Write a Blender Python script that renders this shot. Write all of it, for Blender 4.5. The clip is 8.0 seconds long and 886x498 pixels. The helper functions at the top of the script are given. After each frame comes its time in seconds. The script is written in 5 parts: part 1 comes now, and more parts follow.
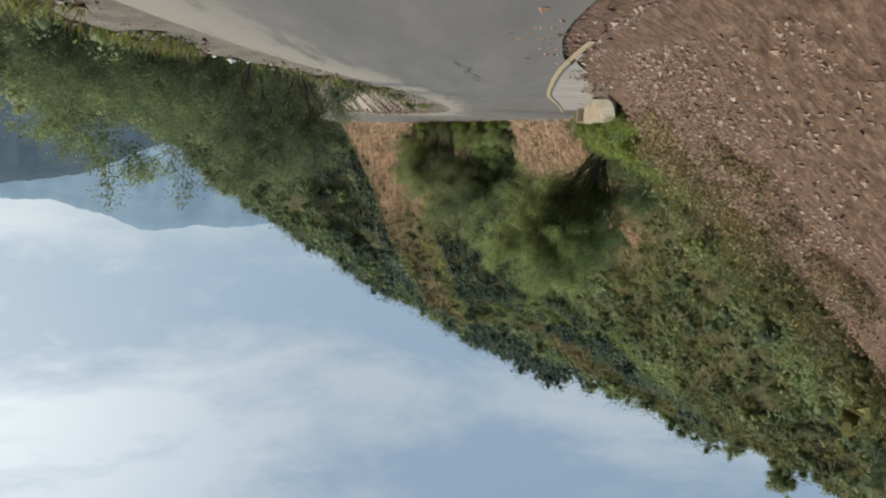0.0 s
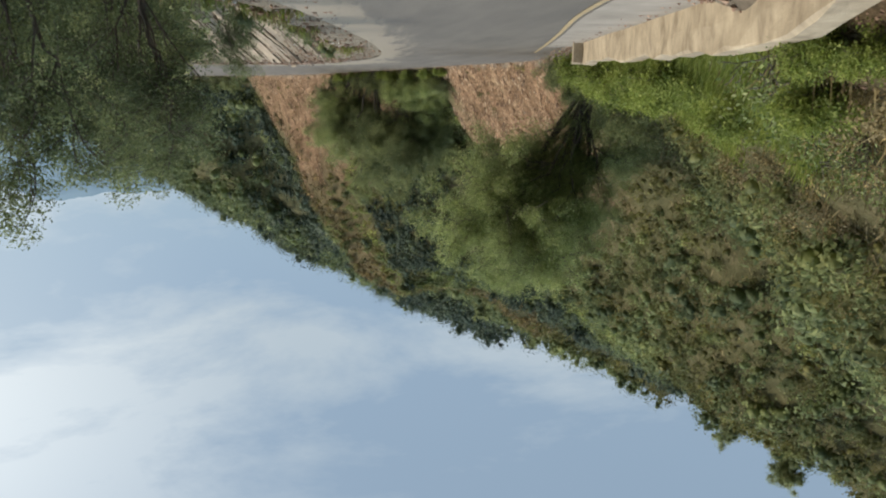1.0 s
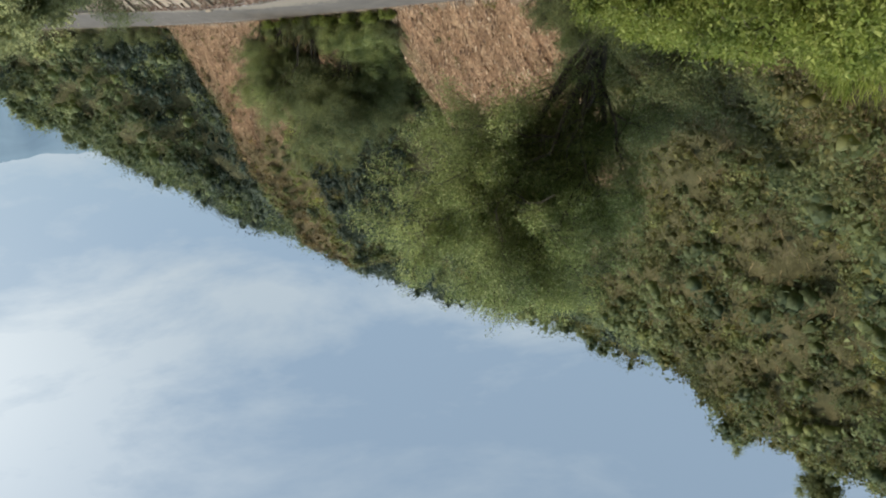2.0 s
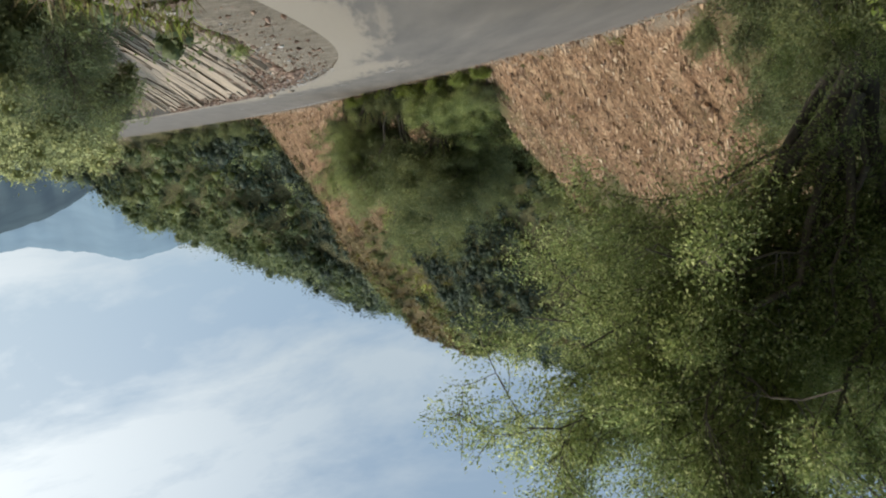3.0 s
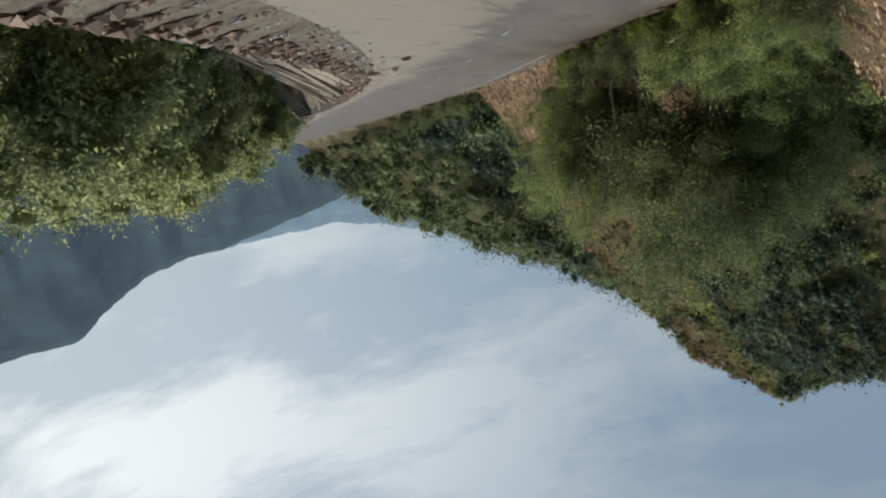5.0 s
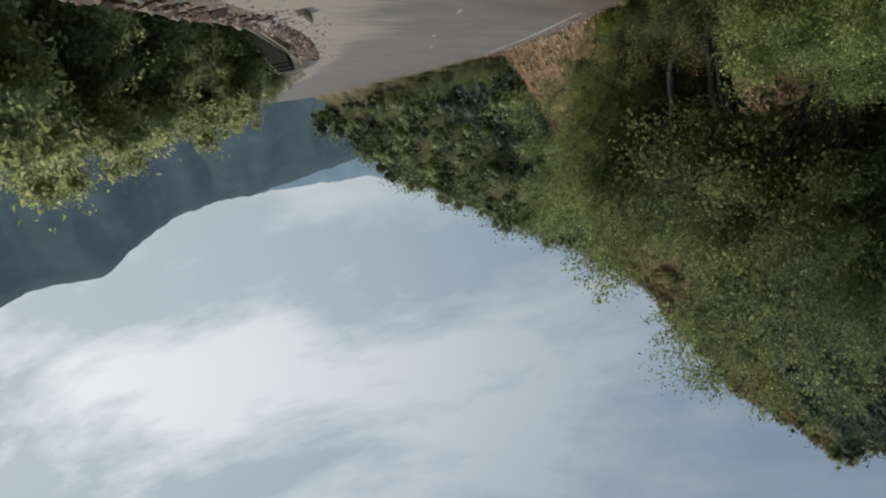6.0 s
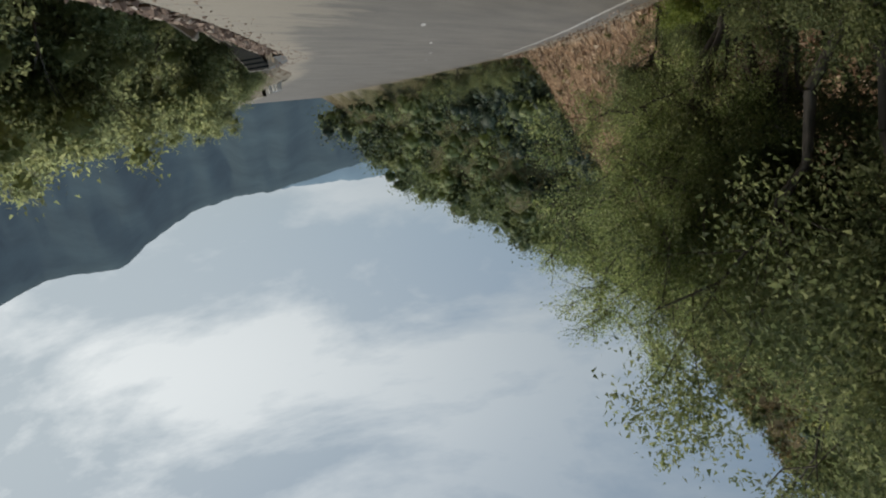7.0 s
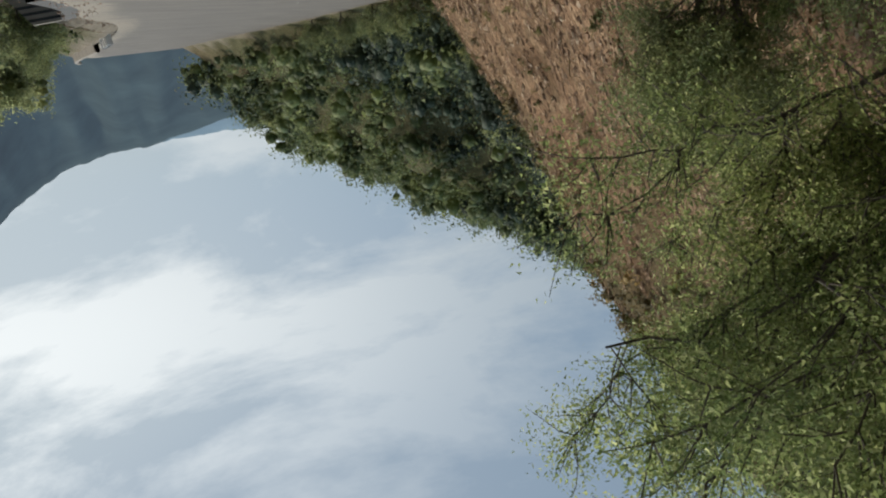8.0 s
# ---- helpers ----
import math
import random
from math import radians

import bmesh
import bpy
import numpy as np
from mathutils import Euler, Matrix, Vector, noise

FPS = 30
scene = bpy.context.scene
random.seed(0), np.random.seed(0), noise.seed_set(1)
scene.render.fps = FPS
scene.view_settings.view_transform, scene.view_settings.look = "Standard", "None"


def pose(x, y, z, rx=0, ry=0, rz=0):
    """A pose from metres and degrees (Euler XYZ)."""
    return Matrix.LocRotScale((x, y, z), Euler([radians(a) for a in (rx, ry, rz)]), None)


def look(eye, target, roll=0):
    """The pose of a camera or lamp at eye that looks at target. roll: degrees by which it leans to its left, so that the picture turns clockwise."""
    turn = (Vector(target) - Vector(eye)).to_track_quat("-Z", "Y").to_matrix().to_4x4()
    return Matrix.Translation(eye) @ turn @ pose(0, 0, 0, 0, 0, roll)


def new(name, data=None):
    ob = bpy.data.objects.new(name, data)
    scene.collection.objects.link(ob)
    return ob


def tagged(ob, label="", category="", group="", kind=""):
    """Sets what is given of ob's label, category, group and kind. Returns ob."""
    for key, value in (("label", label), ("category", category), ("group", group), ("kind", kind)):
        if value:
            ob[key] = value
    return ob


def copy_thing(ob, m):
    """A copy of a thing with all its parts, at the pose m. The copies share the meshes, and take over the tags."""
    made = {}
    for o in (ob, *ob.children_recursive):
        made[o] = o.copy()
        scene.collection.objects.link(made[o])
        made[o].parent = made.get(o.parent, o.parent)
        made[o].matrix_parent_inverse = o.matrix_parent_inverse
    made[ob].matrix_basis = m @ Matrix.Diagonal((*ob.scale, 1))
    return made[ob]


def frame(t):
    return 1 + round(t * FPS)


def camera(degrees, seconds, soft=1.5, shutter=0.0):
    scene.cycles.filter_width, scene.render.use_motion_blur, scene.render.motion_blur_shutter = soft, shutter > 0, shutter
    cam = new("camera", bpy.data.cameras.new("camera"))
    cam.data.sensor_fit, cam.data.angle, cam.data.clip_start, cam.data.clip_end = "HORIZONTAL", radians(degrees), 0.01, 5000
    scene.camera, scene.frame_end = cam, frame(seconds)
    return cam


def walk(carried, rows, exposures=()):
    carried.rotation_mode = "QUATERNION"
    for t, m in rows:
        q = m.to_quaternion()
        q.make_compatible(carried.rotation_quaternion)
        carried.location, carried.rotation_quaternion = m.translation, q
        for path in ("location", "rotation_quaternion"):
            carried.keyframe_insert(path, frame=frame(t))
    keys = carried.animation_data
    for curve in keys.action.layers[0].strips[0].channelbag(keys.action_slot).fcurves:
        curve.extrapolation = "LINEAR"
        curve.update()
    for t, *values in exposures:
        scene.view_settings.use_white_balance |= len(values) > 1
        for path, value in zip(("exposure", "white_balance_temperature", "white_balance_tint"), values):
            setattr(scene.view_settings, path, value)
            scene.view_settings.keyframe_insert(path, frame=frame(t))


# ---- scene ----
cam = camera(60.7, 8.0, soft=2.05)
PATH = [
    (0, (-0.17, -0.03, 1.20), (-0.324, 9.843, 2.749), 182.55),
    (0.5, (0.28, 5.16, 1.25), (-0.534, 15.020, 2.712), 183.59),
    (1, (0.35, 10.35, 1.14), (-0.788, 20.051, 3.304), 180.20),
    (1.2, (0.33, 12.18, 1.20), (-1.284, 21.721, 3.730), 179.35),
    (2.3, (-0.99, 22.78, 1.29), (-2.690, 32.219, 4.112), 178.76),
    (2.5, (-1.28, 24.79, 1.30), (-2.717, 34.320, 3.966), 177.88),
    (3, (-2.16, 30.17, 1.38), (-2.388, 39.979, 3.326), 171.67),
    (3.5, (-3.10, 35.38, 1.58), (-2.110, 45.048, 3.949), 166.22),
    (4, (-3.56, 40.01, 1.50), (-2.223, 49.659, 3.745), 168.36),
    (4.5, (-3.52, 44.82, 1.57), (-0.634, 54.222, 3.357), 163.77),
    (4.7, (-3.48, 46.82, 1.55), (-0.189, 56.094, 3.327), 163.38),
    (5.8, (-2.75, 58.27, 1.58), (0.690, 67.519, 3.167), 167.90),
    (6, (-2.27, 60.16, 1.57), (1.524, 69.160, 3.727), 168.30),
    (6.5, (-1.13, 64.58, 1.58), (2.455, 73.609, 3.966), 169.88),
    (7, (0.07, 69.02, 1.54), (4.088, 77.932, 3.642), 169.92),
    (7.5, (1.57, 73.93, 1.41), (4.455, 83.007, 4.458), 170.88),
    (8, (3.77, 78.78, 1.20), (6.569, 87.881, 4.250), 168.52),
]
walk(cam, [(t, look(eye, target, roll)) for t, eye, target, roll in PATH], [(0, 0.26), (1.0, 0.34), (2.5, 0.36), (3.0, 0.39), (3.5, 0.06), (4.5, 0.0), (6.0, -0.18), (6.5, -0.29), (7.0, -0.22), (7.5, -0.16), (8.0, 0.0)])

# ---- light ----
SUN_AZ, SUN_EL = 80.0, 34.0          # degrees right of +y, and above the horizon
world = bpy.data.worlds.new("sky")
scene.world = world
world.use_nodes = True
wn, wl = world.node_tree.nodes, world.node_tree.links
wn.clear()
w_out, w_bg = wn.new("ShaderNodeOutputWorld"), wn.new("ShaderNodeBackground")
sky = wn.new("ShaderNodeTexSky")
sky.sky_type, sky.sun_disc = "NISHITA", False
sky.sun_elevation, sky.sun_rotation = radians(SUN_EL), radians(SUN_AZ)
sky.air_density, sky.dust_density, sky.ozone_density = 1.0, 1.2, 0.6
w_tc, w_map = wn.new("ShaderNodeTexCoord"), wn.new("ShaderNodeMapping")
w_map.inputs["Rotation"].default_value = (0.0, 0.3, radians(38))
w_map.inputs["Scale"].default_value = (1.0, 1.5, 3.0)
w_n = wn.new("ShaderNodeTexNoise")
w_n.inputs["Scale"].default_value, w_n.inputs["Detail"].default_value = 2.3, 9.0
w_n.inputs["Roughness"].default_value, w_n.inputs["Distortion"].default_value = 0.6, 0.2
w_r = wn.new("ShaderNodeValToRGB")
w_r.color_ramp.elements[0].position, w_r.color_ramp.elements[0].color = 0.45, (0.0, 0.0, 0.0, 1)
w_r.color_ramp.elements[1].position, w_r.color_ramp.elements[1].color = 0.6, (0.85, 0.85, 0.85, 1)
# the veiled sun brightens haze and cloud round it
w_dot = wn.new("ShaderNodeVectorMath")
w_dot.operation = "DOT_PRODUCT"
w_dot.inputs[1].default_value = (math.sin(radians(SUN_AZ)) * math.cos(radians(SUN_EL)), math.cos(radians(SUN_AZ)) * math.cos(radians(SUN_EL)), math.sin(radians(SUN_EL)))
w_glow = wn.new("ShaderNodeMapRange")
w_glow.interpolation_type = "SMOOTHSTEP"
w_glow.inputs["From Min"].default_value, w_glow.inputs["From Max"].default_value = 0.36, 0.96
w_high, w_thin, w_dim = wn.new("ShaderNodeMapRange"), wn.new("ShaderNodeMath"), wn.new("ShaderNodeMath")
w_high.interpolation_type, w_thin.operation, w_dim.operation = "SMOOTHSTEP", "MULTIPLY", "MULTIPLY"
w_high.inputs["From Min"].default_value, w_high.inputs["From Max"].default_value = 0.26, 0.6
w_high.inputs["To Min"].default_value, w_high.inputs["To Max"].default_value = 1.0, 0.3
# zenith brightened, above the camera's view, as added fill for shaded parts
w_sep, w_zen, w_mul = wn.new("ShaderNodeSeparateXYZ"), wn.new("ShaderNodeMapRange"), wn.new("ShaderNodeVectorMath")
w_zen.interpolation_type, w_mul.operation = "SMOOTHSTEP", "SCALE"
w_zen.inputs["From Min"].default_value, w_zen.inputs["From Max"].default_value = 0.62, 0.95
w_zen.inputs["To Min"].default_value, w_zen.inputs["To Max"].default_value = 1.0, 3.8


def sky_mix(fac, first, second):
    m = wn.new("ShaderNodeMix")
    m.data_type = "RGBA"
    for socket, v in ((m.inputs[0], fac), (m.inputs[6], first), (m.inputs[7], second)):
        if isinstance(v, float):
            socket.default_value = v
        elif isinstance(v, tuple):
            socket.default_value = (*v, 1)
        else:
            wl.new(v, socket)
    return m.outputs[2]


wl.new(w_tc.outputs["Generated"], w_map.inputs["Vector"])
wl.new(w_map.outputs["Vector"], w_n.inputs["Vector"])
wl.new(w_n.outputs["Fac"], w_r.inputs["Fac"])
wl.new(w_tc.outputs["Generated"], w_dot.inputs[0])
wl.new(w_dot.outputs["Value"], w_glow.inputs["Value"])
wl.new(w_tc.outputs["Generated"], w_sep.inputs["Vector"])
wl.new(w_sep.outputs["Z"], w_zen.inputs["Value"])
wl.new(w_sep.outputs["Z"], w_high.inputs["Value"])
for node, source in ((w_thin, w_r.outputs["Color"]), (w_dim, w_glow.outputs["Result"])):
    wl.new(source, node.inputs[0])
    wl.new(w_high.outputs["Result"], node.inputs[1])
haze = sky_mix(0.72, sky.outputs["Color"], (2.7, 3.6, 4.5))
haze = sky_mix(w_dim.outputs[0], haze, (5.5, 6.25, 6.7))
cloud = sky_mix(w_glow.outputs["Result"], (4.1, 4.75, 5.2), (10.2, 10.6, 10.6))
wl.new(sky_mix(w_thin.outputs[0], haze, cloud), w_mul.inputs[0])
wl.new(w_zen.outputs["Result"], w_mul.inputs["Scale"])
wl.new(w_mul.outputs["Vector"], w_bg.inputs["Color"])
wl.new(w_bg.outputs["Background"], w_out.inputs["Surface"])
w_bg.inputs["Strength"].default_value = 0.10

sun = new("sun", bpy.data.lights.new("sun", "SUN"))
sun.data.energy, sun.data.angle, sun.data.color = 3.6, radians(8), (1.0, 0.92, 0.79)
sun.matrix_world = look((w_dot.inputs[1].default_value[0] * 50, w_dot.inputs[1].default_value[1] * 50, w_dot.inputs[1].default_value[2] * 50), (0, 0, 0))


# ---- materials ----
def material(name):
    m = bpy.data.materials.new(name)
    m.use_nodes = True
    nt = m.node_tree
    return m, nt, nt.nodes["Principled BSDF"], nt.nodes["Material Output"]


def noise_node(nt, scale, detail=4.0, rough=0.6, coord="Object", stretch=None):
    tc, n = nt.nodes.new("ShaderNodeTexCoord"), nt.nodes.new("ShaderNodeTexNoise")
    n.inputs["Scale"].default_value, n.inputs["Detail"].default_value, n.inputs["Roughness"].default_value = scale, detail, rough
    if stretch:
        mp = nt.nodes.new("ShaderNodeMapping")
        mp.inputs["Scale"].default_value = stretch
        nt.links.new(tc.outputs[coord], mp.inputs["Vector"])
        nt.links.new(mp.outputs["Vector"], n.inputs["Vector"])
    else:
        nt.links.new(tc.outputs[coord], n.inputs["Vector"])
    return n


def ramp(nt, source, stops):
    r = nt.nodes.new("ShaderNodeValToRGB")
    while len(r.color_ramp.elements) < len(stops):
        r.color_ramp.elements.new(0.5)
    for e, (p, c) in zip(r.color_ramp.elements, stops):
        e.position, e.color = p, (*c, 1)
    nt.links.new(source, r.inputs["Fac"])
    return r


def mix(nt, fac, a, b, blend="MIX"):
    m = nt.nodes.new("ShaderNodeMix")
    m.data_type, m.blend_type = "RGBA", blend
    for socket, v in ((m.inputs[0], fac), (m.inputs[6], a), (m.inputs[7], b)):
        if isinstance(v, (int, float)):
            socket.default_value = v
        elif isinstance(v, tuple):
            socket.default_value = (*v, 1)
        else:
            nt.links.new(v, socket)
    return m.outputs[2]


def bump(nt, bsdf, height, strength, dist):
    b = nt.nodes.new("ShaderNodeBump")
    b.inputs["Strength"].default_value, b.inputs["Distance"].default_value = strength, dist
    nt.links.new(height, b.inputs["Height"])
    nt.links.new(b.outputs["Normal"], bsdf.inputs["Normal"])


def leaf_material(name, dark, mid, light, translucent=0.3, patch=0.35, contrast=1.0, even=0.0):
    """Foliage: each leaf has a shade of its own, each plant a tone of its own."""
    m, nt, b, out = material(name)
    dark, light = (tuple(v + (w - v) * even for v, w in zip(c, mid)) for c in (dark, light))
    geo = nt.nodes.new("ShaderNodeNewGeometry")
    col = ramp(nt, geo.outputs["Random Per Island"], [(0.0, dark), (0.55, mid), (1.0, light)]).outputs["Color"]
    big = ramp(nt, noise_node(nt, patch, 3.0).outputs["Fac"], [(0.5 - 0.2 / contrast, (0.62 / contrast, 0.66 / contrast, 0.64 / contrast)), (0.5 + 0.2 / contrast, (1.25, 1.2, 1.0))]).outputs["Color"]
    col = mix(nt, 1.0, col, big, "MULTIPLY")
    at = nt.nodes.new("ShaderNodeAttribute")
    at.attribute_name = "tone"
    own = ramp(nt, at.outputs["Fac"], [(0.0, (1, 1, 1)), (0.01, (0.45, 0.5, 0.56)), (0.5, (0.95, 0.95, 0.93)), (1.0, (1.7, 1.55, 1.25))]).outputs["Color"]
    col = mix(nt, 1.0, col, own, "MULTIPLY")
    grain = noise_node(nt, 4.5, 4.0, 0.7)
    col = mix(nt, 1.0, col, ramp(nt, grain.outputs["Fac"], [(0.3, (0.62, 0.64, 0.62)), (0.7, (1.3, 1.28, 1.2))]).outputs["Color"], "MULTIPLY")
    nt.links.new(col, b.inputs["Base Color"])
    b.inputs["Roughness"].default_value = 0.55
    b.inputs["Specular IOR Level"].default_value = 0.15
    bump(nt, b, grain.outputs["Fac"], 0.7, 0.12)
    t, ms = nt.nodes.new("ShaderNodeBsdfTranslucent"), nt.nodes.new("ShaderNodeMixShader")
    nt.links.new(col, t.inputs["Color"])
    ms.inputs[0].default_value = translucent
    nt.links.new(b.outputs[0], ms.inputs[1])
    nt.links.new(t.outputs[0], ms.inputs[2])
    nt.links.new(ms.outputs[0], out.inputs["Surface"])
    return m


LEAF_TREE = leaf_material("leaf_tree", (0.165, 0.222, 0.092), (0.295, 0.352, 0.152), (0.52, 0.55, 0.31), 0.68)
LEAF_GULLY = leaf_material("leaf_gully", (0.125, 0.162, 0.085), (0.215, 0.25, 0.132), (0.39, 0.405, 0.24), 0.6, 0.35, 1.25, 0.35)
LEAF_OLIVE = leaf_material("leaf_olive", (0.095, 0.1, 0.043), (0.145, 0.147, 0.066), (0.235, 0.225, 0.12), 0.42, 0.35, 1.0, 0.4)
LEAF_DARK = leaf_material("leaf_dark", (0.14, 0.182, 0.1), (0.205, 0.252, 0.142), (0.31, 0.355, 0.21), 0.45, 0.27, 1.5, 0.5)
LEAF_DRY = leaf_material("leaf_dry", (0.135, 0.108, 0.062), (0.225, 0.178, 0.108), (0.36, 0.295, 0.19), 0.2, 0.5)
LEAF_GRASS = leaf_material("leaf_grass", (0.15, 0.2, 0.045), (0.23, 0.285, 0.072), (0.37, 0.405, 0.15), 0.42, 0.6)
LEAF_PALE = leaf_material("leaf_pale", (0.12, 0.17, 0.06), (0.19, 0.25, 0.1), (0.33, 0.36, 0.21), 0.3, 0.8)
# leaf colour lightened to stand in for haze over the valley trees
LEAF_VALLEY = leaf_material("leaf_valley", (0.22, 0.255, 0.142), (0.315, 0.35, 0.197), (0.45, 0.47, 0.285), 0.74, 0.2, 1.2, 0.3)
# pine green, darker and bluer to stand in for gully shade and haze
LEAF_PINE_SHADE = leaf_material("leaf_pine_shade", (0.058, 0.082, 0.07), (0.088, 0.12, 0.1), (0.13, 0.17, 0.14), 0.3, 0.3, 1.4, 0.4)


def bark_material():
    m, nt, b, out = material("bark")
    n = noise_node(nt, 6.0, 6.0, 0.65, stretch=(1, 1, 0.25))
    nt.links.new(ramp(nt, n.outputs["Fac"], [(0.3, (0.032, 0.026, 0.021)), (0.7, (0.14, 0.118, 0.095))]).outputs["Color"], b.inputs["Base Color"])
    b.inputs["Roughness"].default_value = 0.9
    bump(nt, b, n.outputs["Fac"], 0.8, 0.03)
    return m


BARK = bark_material()


def ground_material():
    """Soil under scrub, with red earth (cover red), stony dirt (cover green) and scree (cover blue)."""
    m, nt, b, out = material("hill_ground")
    at = nt.nodes.new("ShaderNodeAttribute")
    at.attribute_name = "cover"
    sep = nt.nodes.new("ShaderNodeSeparateColor")
    nt.links.new(at.outputs["Color"], sep.inputs["Color"])
    fine, mid, big = noise_node(nt, 9.0, 6.0, 0.7), noise_node(nt, 1.3, 5.0, 0.65), noise_node(nt, 0.12, 3.0)
    soil = ramp(nt, mid.outputs["Fac"], [(0.3, (0.058, 0.057, 0.028)), (0.55, (0.105, 0.098, 0.048)), (0.75, (0.165, 0.142, 0.08))]).outputs["Color"]
    streak, chip = noise_node(nt, 1.6, 6.0, 0.75, stretch=(1, 1, 0.35)), noise_node(nt, 8.0, 5.0, 0.75, stretch=(1, 1, 0.25))
    red = ramp(nt, streak.outputs["Fac"], [(0.28, (0.14, 0.08, 0.05)), (0.5, (0.3, 0.197, 0.13)), (0.72, (0.48, 0.36, 0.25))]).outputs["Color"]
    chips = ramp(nt, chip.outputs["Fac"], [(0.37, (0.26, 0.24, 0.22)), (0.5, (0.95, 0.95, 0.95)), (0.66, (1.4, 1.4, 1.35))]).outputs["Color"]
    red = mix(nt, 1.0, red, chips, "MULTIPLY")
    tone = ramp(nt, noise_node(nt, 0.4, 4.0, 0.6).outputs["Fac"], [(0.36, (0.5, 0.47, 0.4)), (0.6, (0.98, 0.94, 0.86))]).outputs["Color"]
    red = mix(nt, 1.0, red, tone, "MULTIPLY")
    dirt = ramp(nt, mid.outputs["Fac"], [(0.3, (0.16, 0.134, 0.1)), (0.7, (0.29, 0.248, 0.19))]).outputs["Color"]
    scree = ramp(nt, fine.outputs["Fac"], [(0.3, (0.09, 0.053, 0.035)), (0.6, (0.2, 0.126, 0.085)), (0.8, (0.31, 0.22, 0.158))]).outputs["Color"]
    col = mix(nt, sep.outputs["Red"], soil, red)
    col = mix(nt, sep.outputs["Green"], col, dirt)
    col = mix(nt, sep.outputs["Blue"], col, scree)
    grain = ramp(nt, fine.outputs["Fac"], [(0.25, (0.6, 0.6, 0.6)), (0.7, (1.15, 1.15, 1.15))]).outputs["Color"]
    col = mix(nt, 1.0, col, grain, "MULTIPLY")
    nt.links.new(col, b.inputs["Base Color"])
    b.inputs["Roughness"].default_value = 0.95
    b.inputs["Specular IOR Level"].default_value = 0.1
    bump(nt, b, fine.outputs["Fac"], 1.0, 0.12)
    return m


GROUND = ground_material()


def road_material():
    m, nt, b, out = material("worn_asphalt")
    fine, mid = noise_node(nt, 40.0, 4.0, 0.7), noise_node(nt, 0.5, 5.0, 0.6, stretch=(2.2, 0.35, 1))
    dust = ramp(nt, mid.outputs["Fac"], [(0.3, (0.09, 0.08, 0.069)), (0.6, (0.127, 0.112, 0.094)), (0.8, (0.172, 0.15, 0.122))]).outputs["Color"]
    g = ramp(nt, fine.outputs["Fac"], [(0.3, (0.82, 0.82, 0.82)), (0.7, (1.1, 1.1, 1.1))]).outputs["Color"]
    at = nt.nodes.new("ShaderNodeAttribute")
    at.attribute_name = "sand"
    sand = noise_node(nt, 1.5, 5.0, 0.7, stretch=(1.7, 0.16, 1))
    amount, near = nt.nodes.new("ShaderNodeMath"), nt.nodes.new("ShaderNodeMath")
    near.operation, amount.operation = "MULTIPLY_ADD", "MULTIPLY"
    near.inputs[1].default_value, near.inputs[2].default_value = 0.42, -0.21
    nt.links.new(at.outputs["Fac"], near.inputs[0])
    add = nt.nodes.new("ShaderNodeMath")
    nt.links.new(near.outputs[0], add.inputs[0])
    nt.links.new(sand.outputs["Fac"], add.inputs[1])
    sanded = ramp(nt, add.outputs[0], [(0.5, (0, 0, 0)), (0.62, (1, 1, 1))]).outputs["Color"]
    nt.links.new(sanded, amount.inputs[0])
    nt.links.new(at.outputs["Fac"], amount.inputs[1])
    dust = mix(nt, amount.outputs[0], dust, (0.232, 0.197, 0.15))
    nt.links.new(mix(nt, 1.0, dust, g, "MULTIPLY"), b.inputs["Base Color"])
    b.inputs["Roughness"].default_value = 0.75
    b.inputs["Specular IOR Level"].default_value = 0.25
    bump(nt, b, fine.outputs["Fac"], 0.3, 0.008)
    return m


ROAD = road_material()


def plain_material(name, dark, light, scale=3.0, rough=0.85, stretch=None, bump_d=0.01, bump_s=0.5):
    m, nt, b, out = material(name)
    n, f = noise_node(nt, scale, 6.0, 0.65, stretch=stretch), noise_node(nt, scale * 9, 3.0, 0.7)
    c = ramp(nt, n.outputs["Fac"], [(0.28, dark), (0.72, light)]).outputs["Color"]
    oi = nt.nodes.new("ShaderNodeObjectInfo")
    v = ramp(nt, oi.outputs["Random"], [(0.0, (0.72, 0.72, 0.72)), (1.0, (1.15, 1.13, 1.1))]).outputs["Color"]
    c = mix(nt, 1.0, c, v, "MULTIPLY")
    nt.links.new(c, b.inputs["Base Color"])
    b.inputs["Roughness"].default_value = rough
    bump(nt, b, f.outputs["Fac"], bump_s, bump_d)
    return m


CONCRETE = plain_material("stained_concrete", (0.12, 0.09, 0.055), (0.36, 0.3, 0.21), 2.4, stretch=(1, 1, 0.7), bump_d=0.03)
PAD = plain_material("dusty_concrete", (0.14, 0.123, 0.1), (0.255, 0.225, 0.19), 0.9)
STONE = plain_material("wall_stone", (0.15, 0.12, 0.088), (0.32, 0.262, 0.195), 1.6, bump_d=0.03)
PALE_ROCK = plain_material("pale_rock", (0.3, 0.27, 0.24), (0.6, 0.57, 0.52), 2.5, bump_d=0.02)
YELLOW = plain_material("worn_yellow_paint", (0.17, 0.15, 0.115), (0.44, 0.31, 0.13), 7.0)
WHITE = plain_material("worn_white_paint", (0.4, 0.38, 0.35), (0.72, 0.71, 0.68), 4.0)
DUSTY_WHITE = plain_material("dusty_white_paint", (0.16, 0.15, 0.135), (0.4, 0.385, 0.36), 5.0)
# concrete grey darkened to stand in for shade below the road edge
SHADED_CONCRETE = plain_material("shaded_concrete", (0.035, 0.035, 0.034), (0.085, 0.082, 0.078), 1.2)
